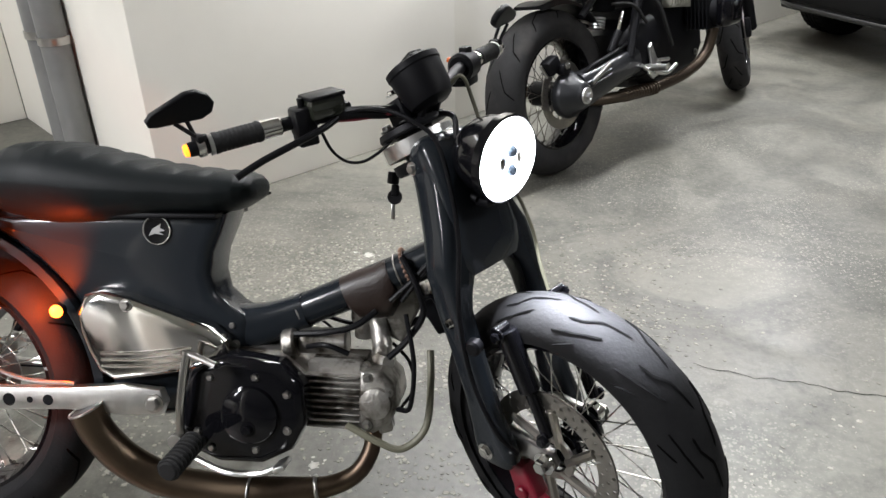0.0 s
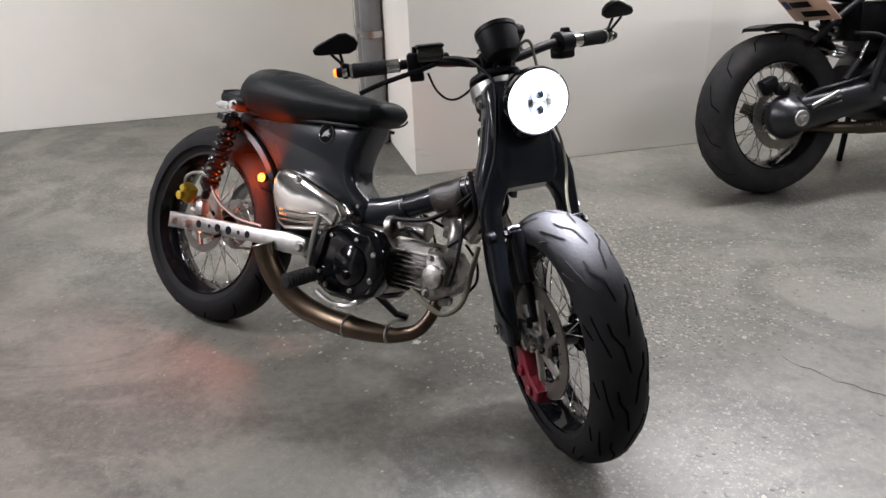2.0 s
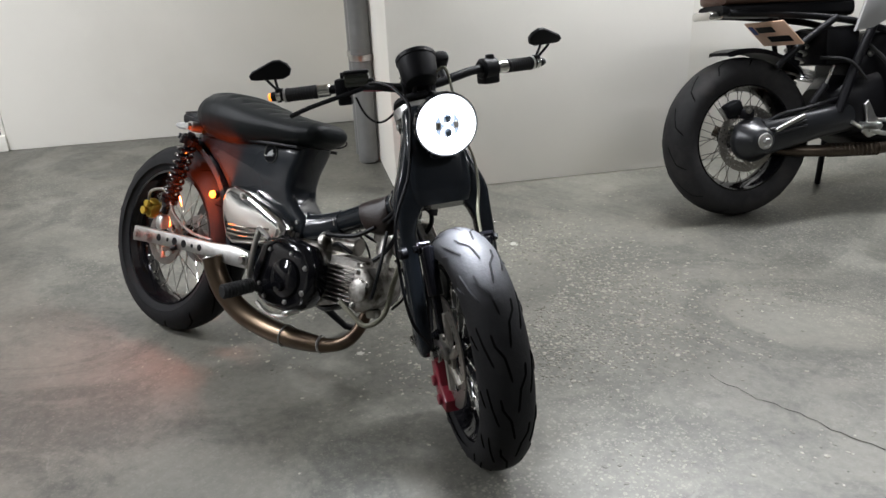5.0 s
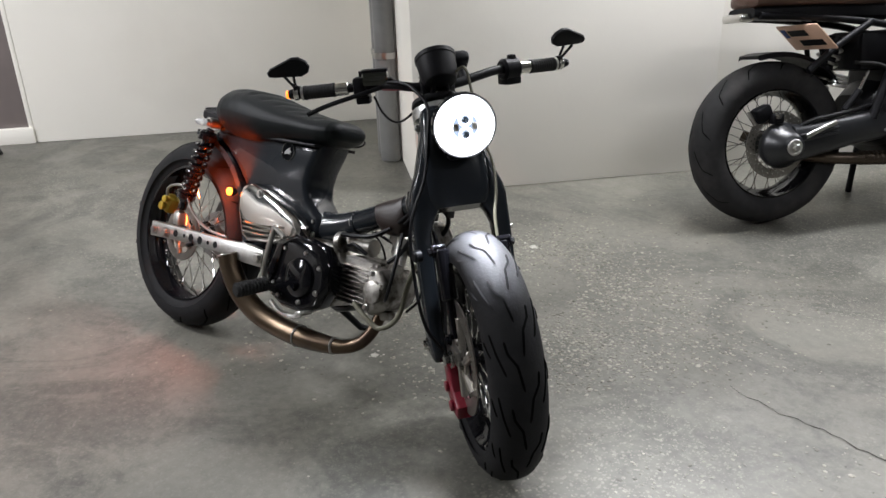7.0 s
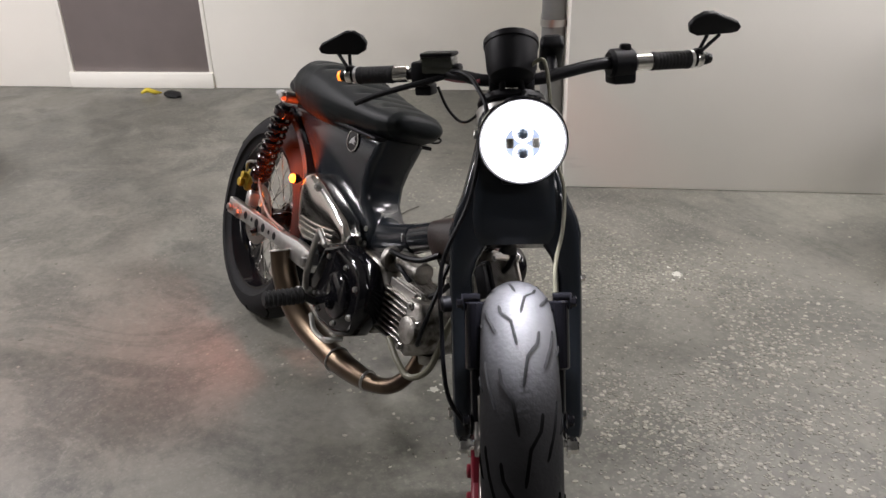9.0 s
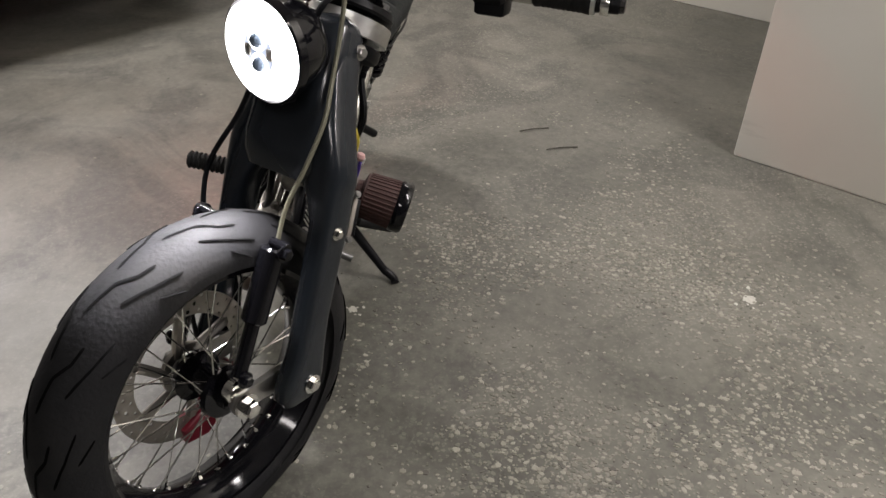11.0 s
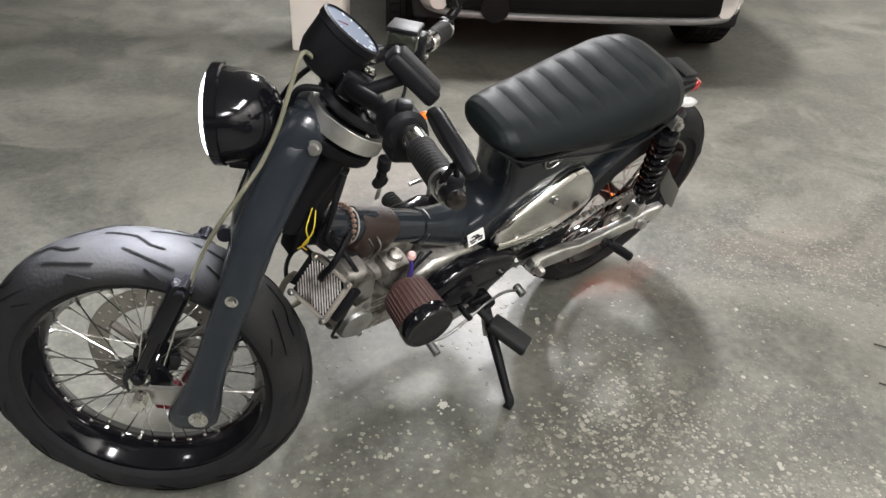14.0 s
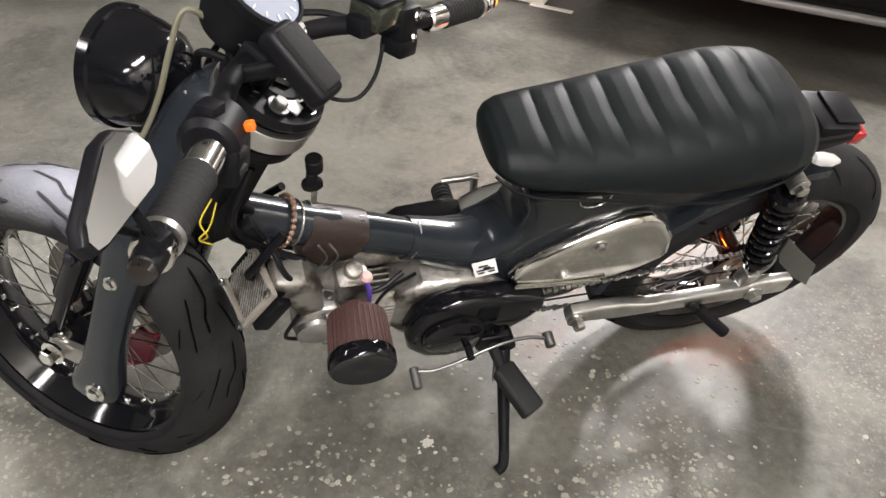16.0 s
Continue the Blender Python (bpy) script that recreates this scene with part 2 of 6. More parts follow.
def lathe(profile, seg=32, a=(0, 0, 0), b=(0, 0, 1), closed=False):
    """Turns (radius, height) pairs round the line from a towards b."""
    bm = bmesh.new()
    rings = []
    for r, z in profile:
        if r < 1e-6:
            rings.append([bm.verts.new((0, 0, z))])
        else:
            rings.append([bm.verts.new((r * math.cos(2 * math.pi * i / seg), r * math.sin(2 * math.pi * i / seg), z)) for i in range(seg)])
    pairs = list(zip(rings, rings[1:])) + ([(rings[-1], rings[0])] if closed else [])
    for p, q in pairs:
        for i in range(seg):
            j = (i + 1) % seg
            if len(p) == 1 and len(q) == 1:
                continue
            if len(p) == 1:
                bm.faces.new((p[0], q[i], q[j]))
            elif len(q) == 1:
                bm.faces.new((p[i], p[j], q[0]))
            else:
                bm.faces.new((p[i], p[j], q[j], q[i]))
    bm.transform(align(a, b))
    return bm


def rod(a, b, r, r2=None, seg=16, bevel=0.0):
    """A capped round bar from a to b."""
    n = (Vector(b) - Vector(a)).length
    r2 = r if r2 is None else r2
    e = min(bevel or 0.15 * min(r, r2), 0.3 * n)
    return lathe([(0, 0), (r - e, 0), (r, e), (r2, n - e), (r2 - e, n), (0, n)], seg, a, b)


def smooth_path(pts, n=8):
    """A round curve through the points (Catmull-Rom)."""
    p = [Vector(q) for q in pts]
    p = [2 * p[0] - p[1]] + p + [2 * p[-1] - p[-2]]
    out = []
    for i in range(1, len(p) - 2):
        for k in range(n):
            t = k / n
            a, b, c, d = p[i - 1:i + 3]
            out.append(0.5 * (2 * b + (c - a) * t + (2 * a - 5 * b + 4 * c - d) * t * t + (3 * b - a - 3 * c + d) * t ** 3))
    return out + [p[-2]]


def tube(pts, r, seg=10, n=8, radii=None, cap=True):
    """A round hose or pipe through the points; radii gives one radius a point."""
    path = smooth_path(pts, n) if n > 1 else [Vector(q) for q in pts]
    m = len(path)
    rr = [r] * m if radii is None else [float(np.interp(i / (m - 1) * (len(pts) - 1), range(len(pts)), radii)) for i in range(m)]
    bm = bmesh.new()
    t0 = (path[1] - path[0]).normalized()
    u = t0.orthogonal().normalized()
    rings = []
    for i in range(m):
        t = (path[min(i + 1, m - 1)] - path[max(i - 1, 0)]).normalized()
        u = (u - t * u.dot(t)).normalized()
        v = t.cross(u)
        rings.append([bm.verts.new(path[i] + rr[i] * (u * math.cos(2 * math.pi * k / seg) + v * math.sin(2 * math.pi * k / seg))) for k in range(seg)])
    for p, q in zip(rings, rings[1:]):
        for k in range(seg):
            j = (k + 1) % seg
            bm.faces.new((p[k], p[j], q[j], q[k]))
    if cap:
        bm.faces.new(rings[0][::-1])
        bm.faces.new(rings[-1])
    return bm


def slab(poly, y0, y1, bevel=0.004, seg=2):
    """An outline in x and z, drawn out along y, with rounded rims."""
    bm = bmesh.new()
    f = bm.faces.new([bm.verts.new((x, y0, z)) for x, z in poly])
    r = bmesh.ops.extrude_face_region(bm, geom=[f])
    bmesh.ops.translate(bm, vec=(0, y1 - y0, 0), verts=[v for v in r["geom"] if isinstance(v, bmesh.types.BMVert)])
    if bevel:
        rim = [e for e in bm.edges if abs(e.verts[0].co.y - e.verts[1].co.y) < 1e-6]
        bmesh.ops.bevel(bm, geom=rim, offset=bevel, segments=seg, profile=0.5, affect="EDGES")
    return bm


def loft(sections, cap=True):
    """A skin over rings of equally many points."""
    bm = bmesh.new()
    rings = [[bm.verts.new(p) for p in s] for s in sections]
    n = len(rings[0])
    for p, q in zip(rings, rings[1:]):
        for k in range(n):
            j = (k + 1) % n
            bm.faces.new((p[k], p[j], q[j], q[k]))
    if cap:
        bm.faces.new(rings[0][::-1])
        bm.faces.new(rings[-1])
    return bm


def squircle(centre, u, v, a, b, power=3.0, n=24):
    c, u, v = Vector(centre), Vector(u), Vector(v)
    out = []
    for k in range(n):
        t = 2 * math.pi * k / n
        cs, sn = math.cos(t), math.sin(t)
        out.append(c + u * a * math.copysign(abs(cs) ** (2 / power), cs) + v * b * math.copysign(abs(sn) ** (2 / power), sn))
    return out


def bolt(at, way, r=0.007, h=0.006):
    """A hexagon head with a washer."""
    at = Vector(at)
    w = Vector(way).normalized()
    a = lathe([(0, 0), (r * 1.45, 0), (r * 1.45, h * 0.25), (0, h * 0.25)], 14, at, at + w)
    b = lathe([(0, h * 0.2), (r, h * 0.2), (r, h * 0.85), (r * 0.8, h), (0, h)], 6, at, at + w)
    return join(a, b)


def torus(R, r, a, b, seg=48, sub=10):
    return lathe([(R + r * math.cos(2 * math.pi * k / sub), r * math.sin(2 * math.pi * k / sub)) for k in range(sub)], seg, a, b, closed=True)


# ---- the garage ----
CORNER = Vector((-0.381, 1.362, 0))           # foot of the projecting wall's corner
ALONG = Vector((math.cos(radians(WALL_TURN)), math.sin(radians(WALL_TURN)), 0))
OUT = Vector((ALONG.y, -ALONG.x, 0))        # from the walls towards the bike
BACK = 1.64                                 # depth of the projecting wall


def garage(a, o, z=0.0):
    """A place by metres along the wall and out from its face, from the corner."""
    return CORNER + ALONG * a + OUT * o + Vector((0, 0, z))


def wall_box(name, a0, a1, o0, o1, z0=0.0, z1=CEIL, mat=WALL, label="", bevel=0.006, kind="structure", cat=""):
    bm = box((a0 + a1) / 2, (o0 + o1) / 2, (z0 + z1) / 2, a1 - a0, o1 - o0, z1 - z0, bevel)
    m = Matrix.Translation(CORNER) @ Matrix((ALONG.to_4d().to_tuple()[:3] + (0,), OUT[:] + (0,), (0, 0, 1, 0), (0, 0, 0, 1))).transposed()
    bm.transform(m)
    ob = finish(name, bm, mat)
    return tagged(ob, label, cat, kind=kind)


def ground():
    bm = bmesh.new()
    bmesh.ops.create_grid(bm, x_segments=60, y_segments=60, size=9.0)
    for v in bm.verts:
        v.co.z = 0.0
    bm.transform(Matrix.Translation((-0.6, -0.4, 0)))
    ob = finish("floor", bm, CONCRETE)
    tagged(ob, "worn grey concrete garage floor with pale stone chips", "floor", kind="structure")


ground()
wall_box("wall_1", 0.0, 1.47, -BACK, 0.0, label="off-white plastered garage wall with a square corner", cat="wall")
wall_box("wall_2", 1.47, 7.5, -BACK, -0.045, label="off-white plastered garage wall, set slightly back", cat="wall")
# the recessed back wall, with its door opening
DOOR0, DOOR1, DOOR_H = -3.17, -2.22, 2.08
wall_box("wall_3", -2.20, 0.0, -BACK - 0.15, -BACK, label="off-white plastered back wall", cat="wall")
wall_box("wall_4", -8.2, -3.19, -BACK - 0.15, -BACK, label="off-white plastered back wall beyond the door", cat="wall")
wall_box("wall_5", -3.19, -2.20, -BACK - 0.15, -BACK, DOOR_H + 0.02, CEIL, label="off-white wall over the door", cat="wall")
# unseen walls and ceiling, assumed and kept dull to cut bounced light
wall_box("wall_6", -8.2, 7.5, 9.0, 9.15, mat=FAR_WALL, label="unseen grey wall that closes the garage", cat="wall")
wall_box("wall_7", -8.35, -8.2, -BACK - 0.15, 9.15, mat=FAR_WALL, label="unseen grey wall that closes the garage", cat="wall")
wall_box("wall_8", 7.5, 7.65, -BACK - 0.15, 9.15, mat=FAR_WALL, label="unseen grey wall that closes the garage", cat="wall")
wall_box("ceiling", -8.35, 7.65, -BACK - 0.15, 9.15, CEIL, CEIL + 0.15, CEILING, "unseen dull ceiling that closes the garage", cat="ceiling")


def steel_door():
    ob = wall_box("door_1", DOOR0 + 0.010, DOOR1 - 0.010, -BACK - 0.055, -BACK - 0.008, 0.10, DOOR_H, DOOR, "closed taupe grey steel door", cat="door")
    for nm, a0, a1, z0, z1 in (("door_frame", DOOR0 - 0.02, DOOR0 + 0.008, 0.0, DOOR_H + 0.02), ("door_frame", DOOR1 - 0.008, DOOR1 + 0.02, 0.0, DOOR_H + 0.02)):
        p = wall_box(nm, a0, a1, -BACK - 0.12, -BACK + 0.003, z0, z1, WALL, kind="")
        p.parent = ob
    p = wall_box("door_sill", DOOR0 - 0.02, DOOR1 + 0.02, -BACK - 0.14, -BACK + 0.02, 0.0, 0.10, WALL, kind="")
    p.parent = ob


steel_door()


def drain_pipe(a, o, r, label):
    foot, head = garage(a, o), garage(a, o, CEIL)
    root = thing("drain_pipe", Matrix.Translation(foot), label, "pipe")
    part("pipe", rod((0, 0, 0), (0, 0, CEIL), r, seg=28), PIPE, root)
    for z in (0.55, 1.75):
        part("clamp", lathe([(r + 0.001, z), (r + 0.006, z), (r + 0.006, z + 0.03), (r + 0.001, z + 0.03)], 28), STEEL, root)


drain_pipe(-0.060, -0.62, 0.055, "dark grey vertical drain pipe by the wall corner")
drain_pipe(-0.060, -0.78, 0.055, "dark grey vertical drain pipe beside its twin")


# body for an added lamp, never in view
def tube_lamp(x, y, long):
    root = thing("unseen_ceiling_light", pose(x, y, CEIL, 0, 0, WALL_TURN), "unseen tube lamp added under the ceiling", "ceiling lamp", "ceiling lamps")
    part("housing", box(0, 0, -0.03, long + 0.10, 0.30, 0.06, 0.01), WALL, root)
    for s in (-1, 1):
        part("tube", rod((-long / 2 - 0.01, s * 0.09, -0.078), (long / 2 + 0.01, s * 0.09, -0.078), 0.013), TUBE_GLOW, root, "glowing glass tube")


TUBE_GLOW = glow("tube_glow", (1.0, 0.96, 0.88), 6.0)
for lx, ly, lw, ln in LAMPS:
    tube_lamp(lx, ly, ln)


# ---- the small custom motorcycle ----
BIKE = pose(0.012, -0.044, -0.012, 0, 0, 3) @ pose(0, 0, 0, -20, 0, 0)
HEAD = Vector((0.80, 0, 0.79))                       # on the steering axis
AXIS = Vector((-math.sin(radians(26.3)), 0, math.cos(radians(26.3))))
STEER = Matrix.Translation(HEAD) @ Matrix.Rotation(radians(-42), 4, AXIS) @ Matrix.Translation(-HEAD)


def tyre_point(c, R, half, u, v, lift=0.0):
    """A place on a tyre's crown: u round the wheel, v across, from -1 to 1."""
    a = v * radians(88)
    rad = R - 0.055 * (1 - math.cos(a)) + lift * math.cos(a)
    y = (half + lift) * math.sin(a)
    return Vector((c[0] + rad * math.cos(u), c[1] + y, c[2] + rad * math.sin(u)))


def tyre_mesh(c, R, half, bead):
    prof = []
    for k in range(-12, 13):
        a = radians(88) * k / 12
        prof.append((R - 0.055 * (1 - math.cos(a)), half * math.sin(a)))
    side = [(R - 0.062, half * 1.0), (bead + 0.018, half * 0.93), (bead + 0.006, half * 0.82), (bead - 0.004, half * 0.74)]
    full = [(r, -y) for r, y in side[::-1]] + prof + side
    return lathe(full, 72, c, (c[0], c[1] + 1, c[2]), closed=True)


# flat black strips on the tread, painted shade of grooves that aren't cut
def groove_meshes(c, R, half, kind):
    made = []

    def strip(path, w):
        bm = bmesh.new()
        pts = []
        n = 6
        for i in range(len(path) - 1):
            for k in range(n):
                t = k / n
                pts.append((path[i][0] * (1 - t) + path[i + 1][0] * t, path[i][1] * (1 - t) + path[i + 1][1] * t))
        pts.append(path[-1])
        rows = []
        for i, (u, v) in enumerate(pts):
            p = tyre_point(c, R, half, u, v, 0.0006)
            q = tyre_point(c, R, half, *pts[min(i + 1, len(pts) - 1)], 0.0006) - tyre_point(c, R, half, *pts[max(i - 1, 0)], 0.0006)
            nrm = (p - Vector(c)).normalized()
            s = nrm.cross(q).normalized() * w * (0.45 if i in (0, len(pts) - 1) else 1.0)
            rows.append((bm.verts.new(p - s), bm.verts.new(p + s)))
        for a, b in zip(rows, rows[1:]):
            bm.faces.new((a[0], a[1], b[1], b[0]))
        made.append(bm)
    count = 13
    for k in range(count):
        u0 = 2 * math.pi * k / count
        for s in (-1, 1):
            o = 0 if s > 0 else math.pi / count
            d = 1
            if kind == "front":
                strip([(u0 + o - 0.10, 0.04 * s), (u0 + o + d * 0.08, 0.13 * s), (u0 + o + d * 0.17, 0.30 * s), (u0 + o + d * 0.26, 0.34 * s)], 0.0024)
                strip([(u0 + o + d * 0.02, 0.40 * s), (u0 + o + d * 0.18, 0.56 * s), (u0 + o + d * 0.34, 0.66 * s)], 0.0024)
                strip([(u0 + o + d * 0.16, 0.74 * s), (u0 + o + d * 0.30, 0.93 * s)], 0.0021)
            else:
                strip([(u0 + o, 0.12 * s), (u0 + o + d * 0.25, 0.40 * s), (u0 + o + d * 0.34, 0.75 * s)], 0.0024)
    return made


def spoke_mesh(c, hub_r, hub_y, rim_r, count, r=0.0013):
    bms = []
    for k in range(count):
        side = 1 if k % 2 else -1
        cross = 0.42 if (k // 2) % 2 else -0.42
        u = 2 * math.pi * k / count
        a = Vector((c[0] + hub_r * math.cos(u + cross), c[1] + side * hub_y, c[2] + hub_r * math.sin(u + cross)))
        b = Vector((c[0] + rim_r * math.cos(u), c[1] + side * 0.006, c[2] + rim_r * math.sin(u)))
        bms.append(join(rod(a, b, r, seg=6), rod(b, b + (a - b).normalized() * 0.014, r * 2.2, seg=6)))
    return bms


def rim_mesh(c, bead, half):
    w = half * 0.78
    prof = [(bead + 0.004, -w), (bead + 0.006, -w + 0.004), (bead - 0.006, -w + 0.008), (bead - 0.010, -w * 0.6), (bead - 0.020, -w * 0.3),
            (bead - 0.022, 0), (bead - 0.020, w * 0.3), (bead - 0.010, w * 0.6), (bead - 0.006, w - 0.008), (bead + 0.006, w - 0.004), (bead + 0.004, w),
            (bead - 0.006, w), (bead - 0.014, w * 0.66), (bead - 0.026, w * 0.33), (bead - 0.029, 0), (bead - 0.026, -w * 0.33), (bead - 0.014, -w * 0.66), (bead - 0.006, -w)]
    return lathe(prof, 64, c, (c[0], c[1] + 1, c[2]), closed=True)


def disc_mesh(c, y, r0, r1, holes, thick=0.004, slots=True):
    """A drilled brake disc: rings of plates with gaps and pierced holes."""
    bm = bmesh.new()
    n = holes
    rows = 3
    rings = np.linspace(r0, r1, rows + 1)
    for j in range(rows):
        ra, rb = rings[j], rings[j + 1]
        off = 0.5 * (j % 2)
        for k in range(n):
            u0, u1 = 2 * math.pi * (k + off) / n, 2 * math.pi * (k + 1 + off) / n
            um, rm = (u0 + u1) / 2, (ra + rb) / 2
            outer, inner = [], []
            for i in range(8):
                t = 2 * math.pi * (i + 0.5) / 8
                hr = (rb - ra) * 0.30
                inner.append((rm + hr * math.cos(t), um + hr / rm * math.sin(t)))
            corners = [(rb, um), (rb, u1), (rm, u1), (ra, u1), (ra, um), (ra, u0), (rm, u0), (rb, u0)]
            corners = [(rb, um + (u1 - um) * 0.5), (rb, u1), (rm, u1), (ra, u1), (ra, um), (ra, u0), (rm, u0), (rb, u0)]
            ang = [math.atan2((a - um) * rm, r - rm) for r, a in corners]
            corners = [x for _, x in sorted(zip(ang, corners))]
            inner = [x for _, x in sorted(((math.atan2((a - um) * rm, r - rm), (r, a)) for r, a in inner))]
            for yy in (y - thick / 2, y + thick / 2):
                vo = [bm.verts.new((c[0] + r * math.cos(a), c[1] + yy, c[2] + r * math.sin(a))) for r, a in corners]
                vi = [bm.verts.new((c[0] + r * math.cos(a), c[1] + yy, c[2] + r * math.sin(a))) for r, a in inner]
                for i in range(8):
                    j2 = (i + 1) % 8
                    bm.faces.new((vo[i], vo[j2], vi[j2], vi[i]))
    edge = lathe([(r1, -thick / 2), (r1 + 0.0006, 0), (r1, thick / 2)], 64, (c[0], c[1] + y, c[2]), (c[0], c[1] + y + 1, c[2]))
    carrier = []
    for k in range(6):
        u = 2 * math.pi * k / 6
        d = Vector((math.cos(u), 0, math.sin(u)))
        d2 = Vector((math.cos(u + 0.5), 0, math.sin(u + 0.5)))
        carrier.append(rod(Vector(c) + Vector((0, y, 0)) + d * 0.03, Vector(c) + Vector((0, y, 0)) + d2 * (r0 + 0.004), 0.0085, seg=8))
    ring = lathe([(0.030, -0.004), (0.044, -0.004), (0.044, 0.004), (0.030, 0.004)], 32, (c[0], c[1] + y, c[2]), (c[0], c[1] + y + 1, c[2]), closed=True)
    return join(bm, edge, ring, *carrier)


def wheel(root, name, c, R, half, bead, kind, xf, disc_y, disc_r):
    tyre = part(name, tyre_mesh(c, R, half, bead), TYRE, root, "", xf, sharp=60)
    each("groove_shade", groove_meshes(c, R, half, kind), SHADE_BLACK, tyre, "", xf)
    part("rim", rim_mesh(c, bead, half), BLACK_GLOSS, tyre, "wide gloss black rim", xf)
    each("spoke", spoke_mesh(c, 0.036, 0.030, bead - 0.024, 36), CHROME, tyre, "bright steel wire spoke", xf)
    hub = lathe([(0.0, -0.055), (0.020, -0.055), (0.022, -0.04), (0.040, -0.038), (0.042, -0.028), (0.024, -0.022), (0.022, 0), (0.024, 0.022),
                 (0.042, 0.028), (0.040, 0.038), (0.022, 0.04), (0.020, 0.055), (0, 0.055)], 32, c, (c[0], c[1] + 1, c[2]))
    part("hub", hub, BLACK_GLOSS, tyre, "", xf)
    part("brake_disc", disc_mesh(c, disc_y, disc_r * 0.72, disc_r, 28), DISC, tyre, "drilled steel brake disc", xf)
    nip = []
    for k in range(36):
        u = 2 * math.pi * k / 36
        d = Vector((math.cos(u), 0, math.sin(u)))
        nip.append(rod(Vector(c) + d * (bead - 0.031), Vector(c) + d * (bead - 0.022) + Vector((0, 0.007 * (1 if k % 2 else -1), 0)), 0.0035, seg=8))
    each("spoke_nipple", nip, CHROME, tyre, "", xf)
    return tyre


RW, FW = (-0.083, 0.0, 0.311), (1.112, 0.0, 0.298)
REAR_R, FRONT_R = 0.294, 0.276


def body_parts(root):
    arc = [(RW[0] + 0.326 * math.cos(radians(a)), RW[2] + 0.326 * math.sin(radians(a))) for a in (4, 16, 28, 40, 52, 64, 74)]
    outline = [(0.03, 0.662), (0.15, 0.664), (0.30, 0.668), (0.40, 0.670), (0.478, 0.668), (0.466, 0.635), (0.449, 0.595), (0.443, 0.556), (0.452, 0.520), (0.480, 0.496),
               (0.500, 0.486), (0.512, 0.470), (0.512, 0.430), (0.500, 0.412), (0.47, 0.395), (0.445, 0.345), (0.41, 0.300), (0.355, 0.288), (0.285, 0.300)] + arc + [(0.0, 0.640)]
    shell = slab(outline, -0.066, 0.066, 0.024, 4)
    for v in shell.verts:
        v.co.y *= float(np.interp(v.co.z, [0.30, 0.42, 0.50, 0.60, 0.67], [0.88, 0.74, 0.80, 0.90, 0.90]))
    body = part("body_shell", shell, PAINT, root, "gloss slate-grey pressed steel body")
    lug = [(0.44, 0.448, 0.049, 0.056), (0.48, 0.450, 0.047, 0.050), (0.515, 0.454, 0.043, 0.042), (0.55, 0.465, 0.038, 0.037), (0.58, 0.477, 0.0345, 0.0345), (0.61, 0.490, 0.0325, 0.0325)]
    part("tube_lug", loft([squircle((x, 0, z), (0, 1, 0), (-0.35, 0, 0.94), a, b, 2.6, 28) for x, z, a, b in lug]), PAINT, body)
    part("main_tube", tube([(0.53, 0, 0.456), (0.62, 0, 0.495), (0.72, 0, 0.540), (0.80, 0, 0.576), (0.86, 0, 0.605)], 0.0315, 22, 6, [0.0315, 0.0315, 0.0315, 0.032, 0.034]), PAINT, root)
    each("tube_band", [torus(0.0325, 0.0016, (0.600, 0, 0.4864), (0.70, 0, 0.531)), torus(0.0325, 0.0016, (0.780, 0, 0.5672), (0.80, 0, 0.576))], CAST, root, "ribbed metal band round the tube")
    way = Vector((0.11, 0, 0.0495)).normalized()
    low = Vector((0.0495, 0, -0.11)).normalized()
    secs = [squircle(Vector((0.715, 0, 0.538)) + way * d + low * dz, (0, 1, 0), low, w, h, 2.6, 24) for d, dz, w, h in ((-0.034, 0.002, 0.0325, 0.0335), (-0.026, 0.010, 0.0345, 0.041), (0.0, 0.016, 0.0355, 0.048), (0.028, 0.020, 0.0355, 0.050), (0.048, 0.012, 0.0350, 0.043), (0.056, 0.004, 0.0330, 0.0345))]
    wrap = part("tube_wrap", loft(secs), LEATHER, root, "dark brown leather wrap round the tube")
    each("wrap_wire", [tube([(0.735 + 0.016 * k, 0.036, 0.555), (0.722 + 0.016 * k, 0.040, 0.525), (0.735 + 0.016 * k, 0.039, 0.495), (0.752 + 0.010 * k, 0.034, 0.462)], 0.0016, 6, 6) for k in range(2)], STEEL, wrap, "thin bare wire")
    at = Vector((0.795, 0, 0.574))
    beads = []
    for k in range(26):
        a = 2 * math.pi * k / 26
        c = at + Vector((0, 1, 0)) * 0.0365 * math.cos(a) - low * 0.0365 * math.sin(a)
        beads.append(lathe([(0, -0.0042), (0.003, -0.003), (0.0042, 0), (0.003, 0.003), (0, 0.0042)], 8, c, c + way))
    part("bead_chain", join(*beads), BEAD, root, "string of brown beads round the tube")
    neck = join(slab([(0.800, 0.545), (0.865, 0.575), (0.895, 0.560), (0.890, 0.640), (0.850, 0.740), (0.812, 0.725), (0.845, 0.640), (0.810, 0.600)], -0.020, 0.020, 0.008, 3), rod((0.905, 0, 0.622), (0.836, 0, 0.762), 0.025, seg=24))
    part("head_stock", neck, BLACK, root)
    # wheel arch over the rear tyre
    bm = bmesh.new()
    rows = []
    for a in range(2, 92, 6):
        d = Vector((math.cos(radians(a)), 0, math.sin(radians(a))))
        rows.append([bm.verts.new(Vector(RW) + d * rr + Vector((0, y, 0))) for y, rr in ((-0.072, 0.316), (-0.070, 0.332), (0.070, 0.332), (0.072, 0.316), (0.066, 0.320), (-0.066, 0.320))])
    for p, q in zip(rows, rows[1:]):
        for k in range(6):
            bm.faces.new((p[k], p[(k + 1) % 6], q[(k + 1) % 6], q[k]))
